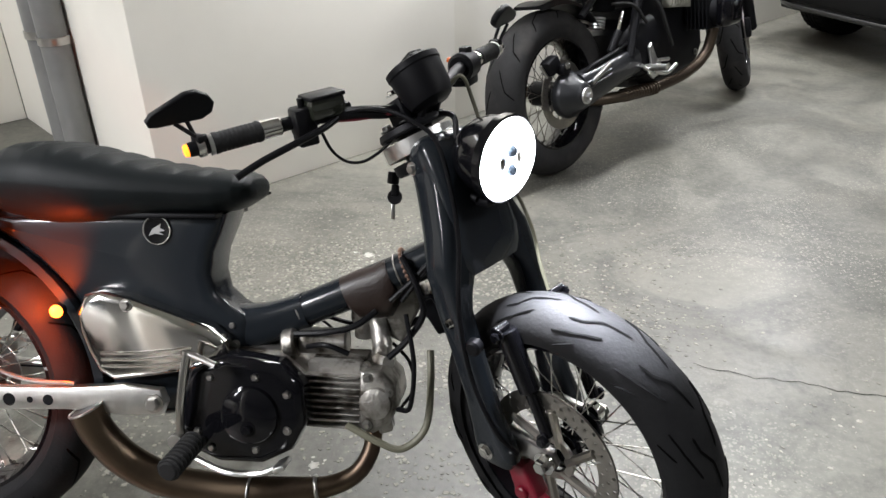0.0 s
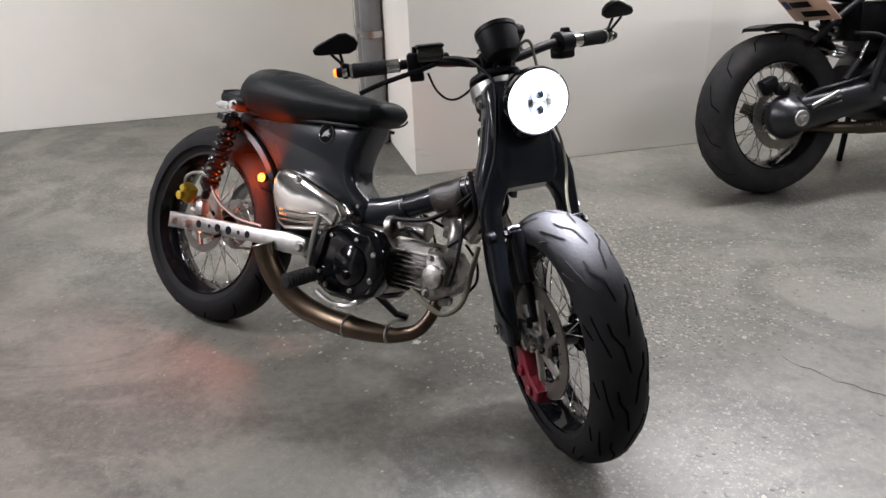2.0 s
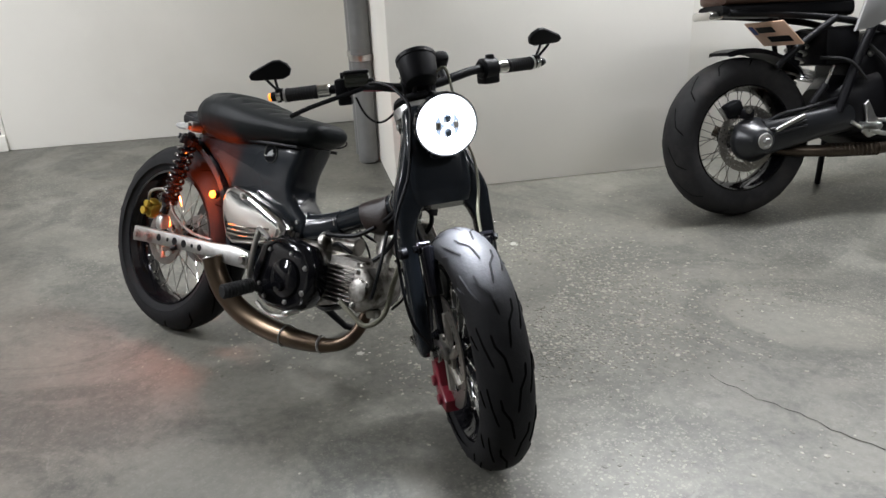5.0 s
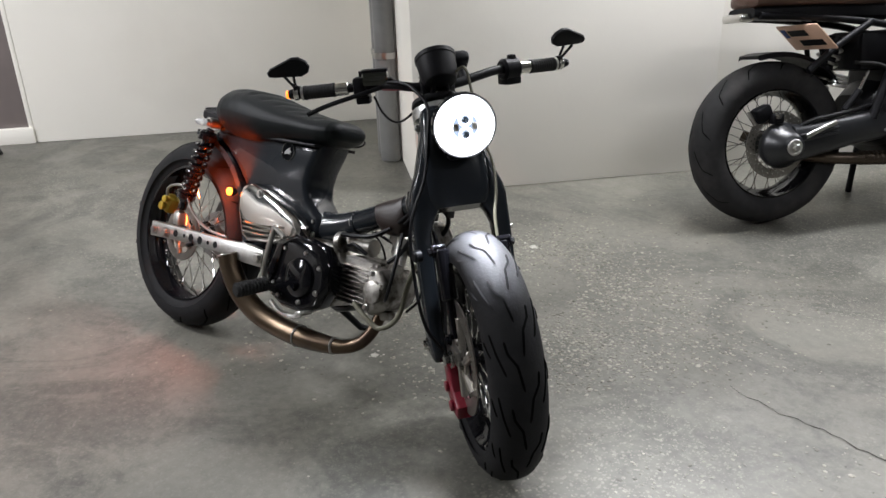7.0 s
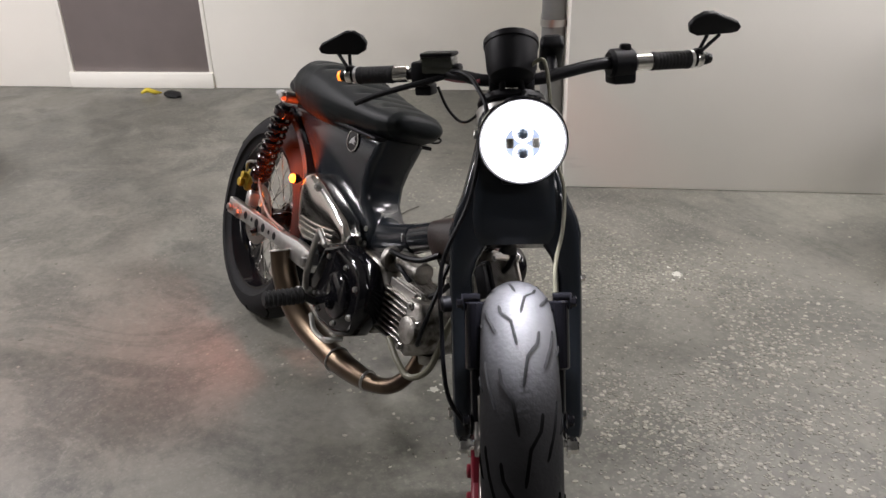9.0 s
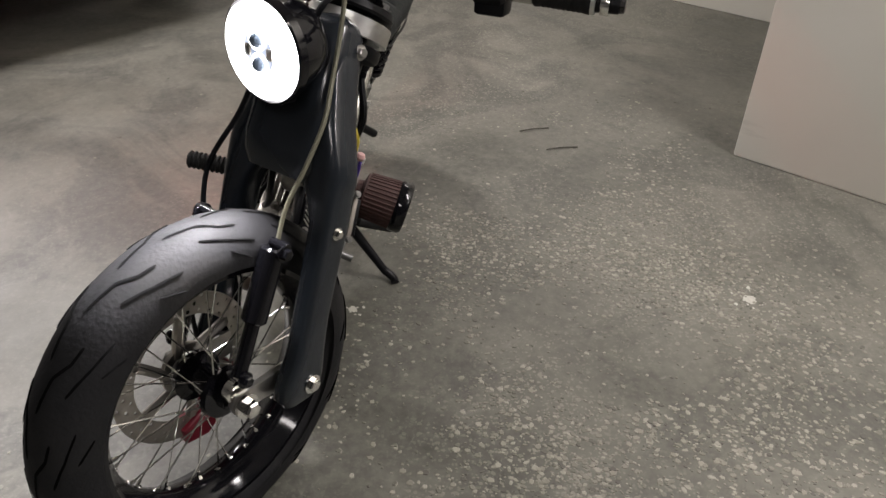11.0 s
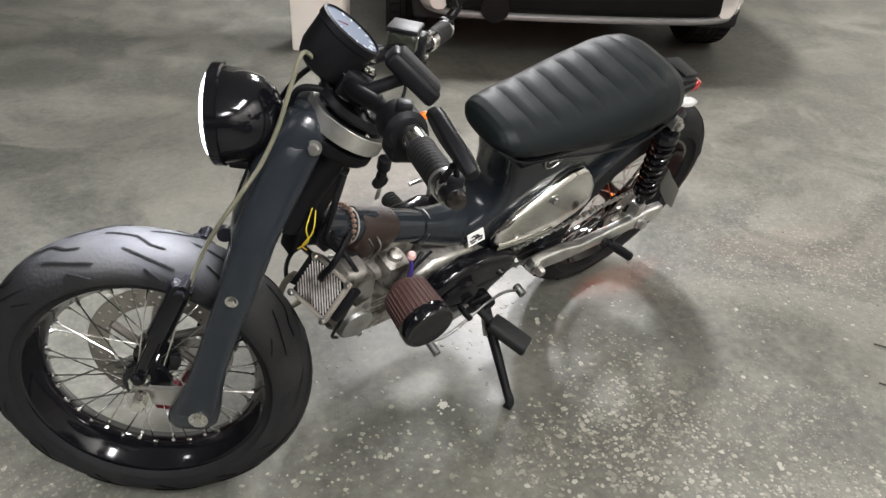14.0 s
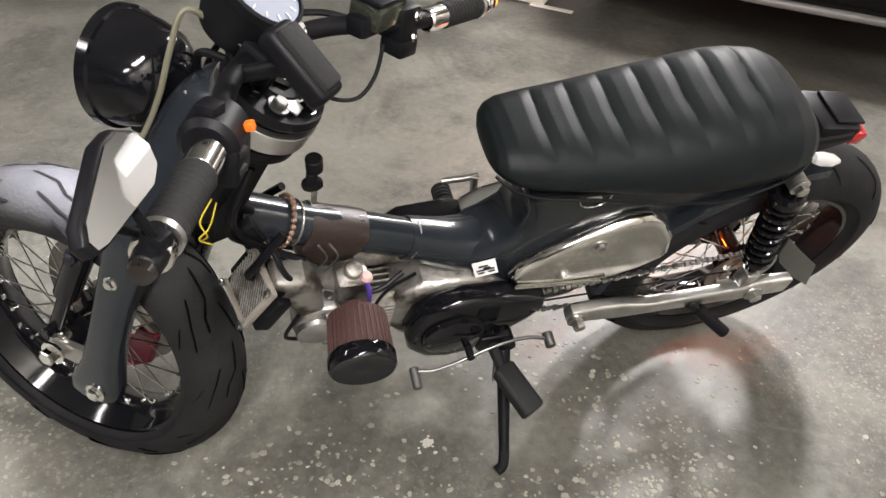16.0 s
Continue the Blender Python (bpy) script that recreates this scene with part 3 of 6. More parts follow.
    part("rear_fender", bm, PAINT, root)
    # bright battery covers on both flanks
    cover = [(0.214, 0.488), (0.230, 0.519), (0.262, 0.527), (0.315, 0.517), (0.390, 0.493), (0.460, 0.470), (0.488, 0.446), (0.484, 0.416), (0.450, 0.396), (0.36, 0.376), (0.284, 0.362), (0.252, 0.376), (0.232, 0.415), (0.219, 0.45)]
    cover_left = [(0.150, 0.462), (0.168, 0.510), (0.203, 0.556), (0.238, 0.576), (0.275, 0.573), (0.33, 0.545), (0.40, 0.500), (0.432, 0.470), (0.442, 0.440), (0.430, 0.412), (0.398, 0.395), (0.31, 0.382), (0.25, 0.388), (0.19, 0.415), (0.158, 0.438)]
    for s in (-1, 1):
        y0, y1 = sorted((s * 0.046, s * (0.099 if s < 0 else 0.079)))
        yc = y1 if s > 0 else y0
        cv = part("side_cover", slab(cover if s < 0 else cover_left, y0, y1, 0.016, 4), CHROME, root, "brushed bright metal side cover")
        for k in range(3 if s < 0 else 2):
            z = (0.388 if s < 0 else 0.396) + 0.012 * k
            part("rib", tube([(0.262, yc, z + 0.004), (0.34, yc, z + 0.008), (0.43, yc, z + 0.022)], 0.0032, 6, 5), CHROME, cv)
        part("cover_screw", bolt((0.312, yc, 0.505 if s < 0 else 0.520), (0, s, 0), 0.008, 0.009), STEEL, cv)
        # round badge, plain wing shape
        bd = part("badge", lathe([(0, 0), (0.026, 0), (0.027, 0.002), (0.024, 0.004), (0.023, 0.0032), (0, 0.0032)], 40, (0.354, s * 0.0588, 0.634), (0.354, s * 1, 0.634)), BLACK_GLOSS, root, "round black badge with a pale wing shape")
        part("badge_ring", torus(0.025, 0.0013, (0.354, s * 0.0628, 0.634), (0.354, s * 1, 0.634), 40, 6), CHROME, bd)
        wing = slab([(0.340, 0.624), (0.346, 0.636), (0.362, 0.646), (0.360, 0.638), (0.370, 0.634), (0.358, 0.631), (0.366, 0.626), (0.352, 0.628)], *sorted((s * 0.0618, s * 0.0635)), bevel=0)
        part("wing", wing, WING, bd)
    on = Matrix.Translation((0.484, 0.0565, 0.458)) @ pose(0, 0, 0, 0, 20, 0) @ pose(0, 0, 0, 14, 0, -4)
    st = part("sticker", slab([(-0.019, -0.017), (0.019, -0.017), (0.019, 0.017), (-0.019, 0.017)], 0.0, 0.0012, 0), WHITE_STICKER, root, "white warning sticker with dark print", on)
    for x, z, w in ((0.0, -0.003, 0.030), (-0.009, -0.009, 0.011), (0.008, -0.009, 0.011), (0.002, 0.006, 0.016), (-0.003, 0.001, 0.012)):
        part("print", box(x, 0.0015, z, w, 0.001, 0.0034, 0), BLACK, st, "", on)
    for x, z in ((0.485, 0.495), (0.49, 0.46), (0.46, 0.435)):
        each("body_bolt", [bolt((x, -0.0485, z - 0.03), (0, -1, 0), 0.006), bolt((x, 0.0485, z - 0.03), (0, 1, 0), 0.006)], STEEL, root)


def seat_parts(root):
    xs = [0.018, 0.026, 0.040, 0.060, 0.090, 0.130, 0.17, 0.21, 0.25, 0.29, 0.335, 0.38, 0.425, 0.463, 0.495, 0.512, 0.522, 0.527]
    hw = [0.044, 0.068, 0.088, 0.101, 0.111, 0.115, 0.116, 0.114, 0.111, 0.107, 0.101, 0.094, 0.088, 0.082, 0.074, 0.064, 0.052, 0.034]
    zt = [0.716, 0.737, 0.756, 0.771, 0.782, 0.786, 0.784, 0.777, 0.769, 0.761, 0.753, 0.747, 0.743, 0.741, 0.738, 0.733, 0.726, 0.712]
    zb = [0.694, 0.680, 0.664, 0.652, 0.642, 0.637, 0.635, 0.636, 0.640, 0.645, 0.651, 0.657, 0.659, 0.662, 0.673, 0.684, 0.690, 0.697]
    secs = []
    n = 72
    grooves = [0.140 + 0.052 * k for k in range(7)]
    for x in np.linspace(0.018, 0.527, 260):
        w, t, b = np.interp(x, xs, hw), np.interp(x, xs, zt), np.interp(x, xs, zb)
        ring = []
        mid, h = (t + b) / 2, (t - b) / 2
        spread = [math.sin(math.pi * (k / 48 - 0.5)) for k in range(49)]
        for f in spread:
            y = w * f
            z = mid + h * max(0.0, 1 - abs(f) ** 3.4) ** (1 / 2.0)
            fade = max(0.0, min(1.0, (0.80 - abs(f)) / 0.16))
            d = min(abs(x - (g - 1.1 * y * y)) for g in grooves)
            z += fade * 0.0050 * (min(1.0, d / 0.017) ** 0.55 - 0.85)
            ring.append((x, y, z))
        for f in spread[-5:3:-4]:
            ring.append((x, w * f * 0.97, mid - h * max(0.0, 1 - abs(f) ** 2.6) ** (1 / 2.4)))
        secs.append(ring)
    seat = part("seat", loft(secs), VINYL, root, "black pleated vinyl saddle with raised tail", sharp=50)
    for s in (1,):
        pts = [(x, s * w * 1.0, t + (b - t) * (0.45 + 0.35 * min(1, x / 0.17))) for x, w, t, b in zip(xs[2:-1], hw[2:-1], zt[2:-1], zb[2:-1])]
        part("piping", tube(pts, 0.0026, 8, 4), BLACK, seat)
    part("seat_base", slab([(0.06, 0.648), (0.47, 0.660), (0.47, 0.668), (0.06, 0.662)], -0.078, 0.078, 0.004), BLACK, root)


def tail_parts(root):
    part("tail_bracket", slab([(-0.075, 0.700), (0.075, 0.690), (0.075, 0.660), (-0.02, 0.662), (-0.08, 0.684)], -0.05, 0.05, 0.008), BLACK, root)
    lamp = part("tail_light", join(box(-0.050, 0, 0.694, 0.090, 0.086, 0.032, 0.012, (0, -8, 0)), box(-0.068, 0, 0.710, 0.058, 0.066, 0.006, 0.003, (0, -8, 0))), BLACK, root, "dark grey tail lamp housing")
    part("red_lens", box(-0.092, 0.014, 0.683, 0.030, 0.064, 0.028, 0.007, (0, -8, 0)), RED_LENS, lamp, "red tail lamp lens")
    for s in (-1, 1):
        iz = (0.02, 0.704) if s > 0 else (-0.012, 0.666)
        ind = part("indicator", rod((iz[0] + 0.01, s * 0.04, iz[1]), (iz[0] + 0.01, s * 0.080, iz[1]), 0.006), BLACK, root)
        part("indicator_lens", lathe([(0, 0), (0.008, 0.002), (0.011, 0.012), (0.010, 0.03), (0.004, 0.042), (0, 0.043)], 20, (iz[0] + 0.012, s * 0.084, iz[1]), (-0.9, s * 0.35, iz[1])), CLEAR, ind, "clear lens with a chrome cup")
        top, low = Vector((0.046, s * 0.096, 0.668)), Vector((-0.045, s * 0.100, 0.375))
        w = (low - top).normalized()
        sh = part("rear_shock", rod(top + w * 0.02, low - w * 0.02, 0.012, seg=18), BLACK_GLOSS, root)
        coil = []
        turns, steps = 8, 14
        u = w.orthogonal().normalized()
        v = w.cross(u)
        for k in range(turns * steps + 1):
            f = k / (turns * steps)
            a = 2 * math.pi * k / steps
            coil.append(top + w * (0.055 + 0.175 * f) + (u * math.cos(a) + v * math.sin(a)) * 0.0225)
        part("spring", tube(coil, 0.0052, 8, 1), BLACK_GLOSS, sh)
        each("spring_collar", [lathe([(0, 0.030), (0.022, 0.030), (0.027, 0.036), (0.027, 0.052), (0, 0.052)], 24, top, low), lathe([(0, 0.232), (0.027, 0.232), (0.027, 0.246), (0.015, 0.262), (0, 0.262)], 24, top, low)], BLACK_GLOSS, sh)
        each("shock_eye", [join(bolt(top + Vector((0, s * 0.012, 0)), (0, s, 0), 0.011, 0.014), rod(top - Vector((0, s * 0.03, 0)), top + Vector((0, s * 0.012, 0)), 0.015)), rod(low - Vector((0, s * 0.012, 0)), low + Vector((0, s * 0.012, 0)), 0.014)], STEEL, sh)
    part("hugger_tab", slab([(-0.020, 0.530), (-0.075, 0.480), (-0.160, 0.408), (-0.195, 0.325), (-0.135, 0.370), (-0.06, 0.44), (-0.030, 0.480)], 0.118, 0.123, 0.0015), GREY_STEEL, root, "bent metal plate guard behind the shock")


def engine_parts(root):
    case = slab([(0.40, 0.30), (0.43, 0.25), (0.52, 0.238), (0.60, 0.262), (0.628, 0.30), (0.628, 0.38), (0.58, 0.425), (0.47, 0.425), (0.41, 0.38)], -0.060, 0.060, 0.014, 3)
    eng = part("engine", case, CAST, root, "horizontal single-cylinder engine with black covers")
    cov = slab([(0.398, 0.31), (0.425, 0.255), (0.48, 0.232), (0.56, 0.234), (0.612, 0.262), (0.638, 0.315), (0.632, 0.378), (0.59, 0.418), (0.50, 0.428), (0.43, 0.405)], -0.116, -0.052, 0.018, 4)
    part("clutch_cover", cov, BLACK_GLOSS, eng, "gloss black clutch cover")
    part("clutch_boss", join(lathe([(0, 0), (0.052, 0), (0.050, 0.008), (0.044, 0.012), (0, 0.013)], 36, (0.540, -0.115, 0.325), (0.540, -1, 0.325)), bolt((0.540, -0.127, 0.303), (0, -1, 0), 0.009, 0.01)), BLACK_GLOSS, eng)
    each("cover_bolt", [bolt((x, -0.114, z), (0, -1, 0), 0.0055, 0.008) for x, z in ((0.445, 0.29), (0.47, 0.262), (0.55, 0.262), (0.606, 0.30), (0.606, 0.365), (0.55, 0.392), (0.47, 0.388))], STEEL, eng)
    part("case_cap", lathe([(0, 0), (0.012, 0), (0.012, 0.012), (0.009, 0.015), (0, 0.015)], 24, (0.44, -0.10, 0.268), (0.44, -1, 0.268)), ALU, eng)
    # left: magneto cover and the long black sprocket cover
    lc = slab([(0.362, 0.362), (0.382, 0.325), (0.41, 0.295), (0.432, 0.255), (0.47, 0.227), (0.52, 0.218), (0.565, 0.234), (0.596, 0.272), (0.606, 0.322), (0.596, 0.374), (0.565, 0.408), (0.515, 0.420), (0.455, 0.414), (0.40, 0.400), (0.368, 0.386)], 0.052, 0.100, 0.016, 4)
    part("flywheel_cover", lc, BLACK_GLOSS, eng, "gloss black flywheel and sprocket cover")
    part("flywheel_boss", lathe([(0, 0), (0.056, 0), (0.054, 0.010), (0.046, 0.014), (0, 0.015)], 40, (0.525, 0.099, 0.322), (0.525, 1, 0.322)), BLACK_GLOSS, eng)
    # finned cylinder, lying forward
    fins = []
    for k in range(9):
        z = 0.290 + 0.0118 * k
        fins.append(box(0.672, 0, z, 0.100, 0.122, 0.0042, 0.0018, None, 1))
    for k in range(9):
        fins.append(box(0.672, -0.046 + 0.0115 * k, 0.395, 0.096, 0.0042, 0.022, 0.0018, None, 1))
    part("cylinder", box(0.68, 0, 0.342, 0.115, 0.09, 0.082, 0.01), CAST, eng)
    each("cooling_fin", fins, CAST, eng)
    head = slab([(0.718, 0.288), (0.745, 0.280), (0.775, 0.300), (0.788, 0.335), (0.782, 0.372), (0.757, 0.398), (0.718, 0.398)], -0.062, 0.062, 0.012, 3)
    part("cylinder_head", head, CAST, eng)
    each("valve_cap", [lathe([(0, 0), (0.022, 0), (0.022, 0.014), (0.018, 0.020), (0, 0.020)], 6, (0.752, 0, 0.394), (0.767, 0, 0.46)), lathe([(0, 0), (0.022, 0), (0.022, 0.014), (0.018, 0.020), (0, 0.020)], 6, (0.752, 0, 0.286), (0.767, 0, 0.20))], CAST, eng)
    part("cam_cover", lathe([(0, 0), (0.036, 0), (0.034, 0.010), (0.020, 0.014), (0, 0.014)], 32, (0.750, 0.060, 0.340), (0.750, 1, 0.340)), ALU, eng)
    part("cam_cover", lathe([(0, 0), (0.030, 0), (0.028, 0.010), (0.016, 0.014), (0, 0.014)], 32, (0.750, -0.060, 0.340), (0.750, -1, 0.340)), CAST, eng)
    # intake, carburettor and filter
    part("intake", tube([(0.748, 0.01, 0.395), (0.745, 0.02, 0.425), (0.735, 0.038, 0.462), (0.712, 0.060, 0.484)], 0.019, 14, 6), CAST, eng)
    part("carburettor", join(box(0.705, 0.062, 0.484, 0.050, 0.050, 0.060, 0.010), rod((0.705, 0.062, 0.505), (0.702, 0.062, 0.524), 0.014), rod((0.705, 0.062, 0.46), (0.705, 0.062, 0.425), 0.021)), CAST, eng)
    fa, fb = Vector((0.704, 0.098, 0.470)), Vector((0.712, 0.188, 0.474))
    w = (fb - fa).normalized()
    ln = (fb - fa).length
    flt = part("air_filter", lathe([(0, 0), (0.024, 0), (0.026, 0.012), (0.042, 0.016), (0.046, ln), (0, ln)], 40, fa, fb), FILTER, eng, "round pleated red cone air filter")
    pl = []
    u = w.orthogonal().normalized()
    v = w.cross(u)
    for k in range(34):
        d = u * math.cos(2 * math.pi * k / 34) + v * math.sin(2 * math.pi * k / 34)
        pl.append(rod(fa + w * 0.020 + d * 0.0425, fa + w * (ln - 0.002) + d * 0.0462, 0.0020, seg=5))
    each("pleat", pl, FILTER, flt)
    part("filter_cap", lathe([(0.0475, ln - 0.012), (0.0495, ln - 0.008), (0.0495, ln + 0.008), (0.046, ln + 0.013), (0.038, ln + 0.011), (0.012, ln + 0.010), (0, ln + 0.012)], 44, fa, fb), BLACK_GLOSS, flt, "black rubber filter end cap")
    # exhaust: header, swollen middle and cut end
    pts = [(0.738, -0.005, 0.272), (0.732, -0.020, 0.228), (0.708, -0.034, 0.192), (0.66, -0.046, 0.170), (0.60, -0.055, 0.162), (0.52, -0.063, 0.158), (0.43, -0.070, 0.163), (0.355, -0.082, 0.182), (0.296, -0.098, 0.222), (0.258, -0.110, 0.272), (0.240, -0.118, 0.318)]
    rr = [0.016, 0.016, 0.017, 0.019, 0.025, 0.029, 0.030, 0.031, 0.031, 0.030, 0.030]
    ex = part("exhaust_pipe", tube(pts, 0.02, 22, 7, rr, cap=False), EXHAUST, root, "heat-stained bronze steel exhaust")
    # black plug at the mouth, stands for the shade inside the pipe
    part("bore_shade", tube([(0.262, -0.108, 0.266), (0.250, -0.114, 0.294), (0.2398, -0.1181, 0.3185)], 0.0275, 20, 5), BLACK, ex)
    part("exhaust_rim", torus(0.0295, 0.0022, (0.240, -0.118, 0.318), (0.222, -0.126, 0.364), 30, 8), STEEL, ex)
    each("exhaust_band", [torus(0.0300, 0.0025, (0.52, -0.063, 0.1582), (0.50, -0.064, 0.1587)), torus(0.0205, 0.004, (0.640, -0.0495, 0.1668), (0.66, -0.046, 0.170))], STEEL, ex)
    # oil cooler behind the fork
    tilt = Matrix.Translation((0.840, 0.050, 0.490)) @ pose(0, 0, 0, 0, 0, 12) @ pose(0, 0, 0, 0, -34, 0)
    cool = part("oil_cooler", box(0, 0, 0, 0.026, 0.080, 0.078, 0.004), BLACK, root, "small alloy oil cooler in a pale frame", tilt)
    mesh = []
    for k in range(-12, 13):
        ends = []
        for f in (-1, 1):
            y, z = 0.0068 * k + 0.030 * f, -0.034 * f
            ends.append((y, z))
        (y0, z0), (y1, z1) = ends
        lo, hi = max(0.0, (-0.037 - y0) / (y1 - y0)), min(1.0, (0.037 - y0) / (y1 - y0))
        if hi - lo > 0.1:
            mesh.append(rod((0.0145, y0 + lo * (y1 - y0), z0 + lo * (z1 - z0)), (0.0145, y0 + hi * (y1 - y0), z0 + hi * (z1 - z0)), 0.0013, seg=6))
    each("cooler_fin", mesh, CAST, cool, "", tilt)
    each("cooler_frame", [box(0.014, 0.004, 0.039, 0.010, 0.086, 0.006, 0.002), box(0.014, 0.004, -0.039, 0.010, 0.086, 0.006, 0.002), box(0.014, 0.043, 0, 0.012, 0.008, 0.080, 0.002)], PALE_FRAME, cool, "pale anodised bracket", tilt)
    each("cooler_tank", [box(-0.006, 0.050, 0, 0.026, 0.014, 0.066, 0.004), box(-0.006, -0.046, 0, 0.026, 0.014, 0.066, 0.004)], BLACK, cool, "", tilt)
    each("cooler_bolt", [bolt((0.022, y, z), (1, 0, 0), 0.0045, 0.005) for y in (-0.034, 0.043) for z in (-0.039, 0.039)], STEEL, cool, "", tilt)
    part("cooler_mount", slab([(0.745, 0.44), (0.780, 0.425), (0.825, 0.520), (0.815, 0.538), (0.775, 0.530), (0.75, 0.50)], 0.030, 0.082, 0.010, 3), CAST, cool, "cast alloy mounting arm")
    for s in (-1,):
        part("oil_hose", tube([(0.842, s * 0.030, 0.432), (0.846, s * 0.05, 0.38), (0.840, s * 0.06, 0.30), (0.80, s * 0.07, 0.262), (0.755, s * 0.075, 0.275), (0.70, s * 0.07, 0.30)], 0.0065, 10, 6), GREY_CABLE, eng)
    part("wiring", join(tube([(0.80, 0.04, 0.60), (0.84, 0.06, 0.56), (0.85, 0.05, 0.52), (0.82, 0.04, 0.48), (0.78, 0.05, 0.45)], 0.006, 8, 6), tube([(0.82, 0.03, 0.58), (0.80, 0.07, 0.54), (0.77, 0.06, 0.49), (0.74, 0.05, 0.46)], 0.0045, 8, 6),
         tube([(0.79, -0.04, 0.60), (0.82, -0.055, 0.55), (0.83, -0.05, 0.50), (0.80, -0.045, 0.45), (0.77, -0.05, 0.42)], 0.006, 8, 6), box(0.845, 0.030, 0.600, 0.030, 0.026, 0.050, 0.006, (0, 20, 10))), BLACK, root, "black wiring loom")
    each("neck_cable", [tube([(0.835, 0.030 * a, 0.735), (0.862, 0.050 * a + 0.004 * k, 0.68), (0.868 - 0.012 * k, 0.046 * a, 0.62), (0.83 - 0.015 * k, 0.040 * a, 0.575 - 0.01 * k), (0.79 - 0.02 * k, 0.036 * a, 0.52)], 0.0042 + 0.0008 * k, 8, 6) for a in (-1, 1) for k in range(2)], BLACK, root)
    each("head_bolt", [bolt((x, y, z), w, 0.0065, 0.008) for x, y, z, w in ((0.735, 0.062, 0.385, (0, 1, 0)), (0.735, 0.062, 0.298, (0, 1, 0)), (0.772, 0.062, 0.318, (0, 1, 0)), (0.735, -0.062, 0.385, (0, -1, 0)), (0.735, -0.062, 0.298, (0, -1, 0)), (0.772, -0.062, 0.36, (0, -1, 0)), (0.728, 0.035, 0.398, (0, 0, 1)), (0.728, -0.035, 0.398, (0, 0, 1)))], STEEL, eng)
    each("wire_tie", [tube([(0.60, 0.055, 0.47), (0.64, 0.060, 0.44), (0.66, 0.066, 0.40), (0.65, 0.070, 0.36)], 0.003, 6, 6), tube([(0.76, 0.05, 0.42), (0.79, 0.065, 0.38), (0.80, 0.062, 0.33), (0.775, 0.05, 0.29)], 0.0035, 6, 6)], BLACK, eng)
    each("yellow_wire", [tube([(0.885, 0.035, 0.690), (0.902, 0.052, 0.668), (0.896, 0.055, 0.640), (0.905, 0.045, 0.615)], 0.0012, 6, 6), tube([(0.880, 0.038, 0.685), (0.892, 0.056, 0.660), (0.906, 0.056, 0.636), (0.892, 0.050, 0.612)], 0.0012, 6, 6)], YELLOW_WIRE, root)
    part("spark_plug_lead", tube([(0.79, -0.06, 0.33), (0.815, -0.085, 0.345), (0.82, -0.08, 0.42), (0.80, -0.05, 0.50)], 0.0045, 8, 6), BLACK, eng)
    part("vent_ball", lathe([(0, -0.009), (0.0065, -0.0065), (0.009, 0), (0.0065, 0.0065), (0, 0.009)], 16, (0.690, 0.086, 0.535), (0.690, 0.086, 1)), PINK, eng, "pale pink plastic bulb")
    part("purple_hose", tube([(0.690, 0.088, 0.526), (0.684, 0.092, 0.50), (0.680, 0.092, 0.455)], 0.0035, 8, 5), PURPLE, eng)
    each("fuel_hose", [tube([(0.62, 0.05, 0.47), (0.655, 0.065, 0.455), (0.68, 0.066, 0.45)], 0.0045, 8, 6), tube([(0.60, -0.05, 0.455), (0.66, -0.055, 0.462), (0.71, -0.05, 0.475), (0.745, -0.035, 0.50)], 0.006, 8, 6), tube([(0.62, -0.04, 0.43), (0.66, -0.06, 0.44), (0.70, -0.055, 0.425)], 0.005, 8, 6)], BLACK, eng)
    part("starter_motor", join(rod((0.60, -0.015, 0.435), (0.69, -0.015, 0.437), 0.024), rod((0.575, -0.03, 0.43), (0.60, -0.03, 0.435), 0.028)), CAST, eng)


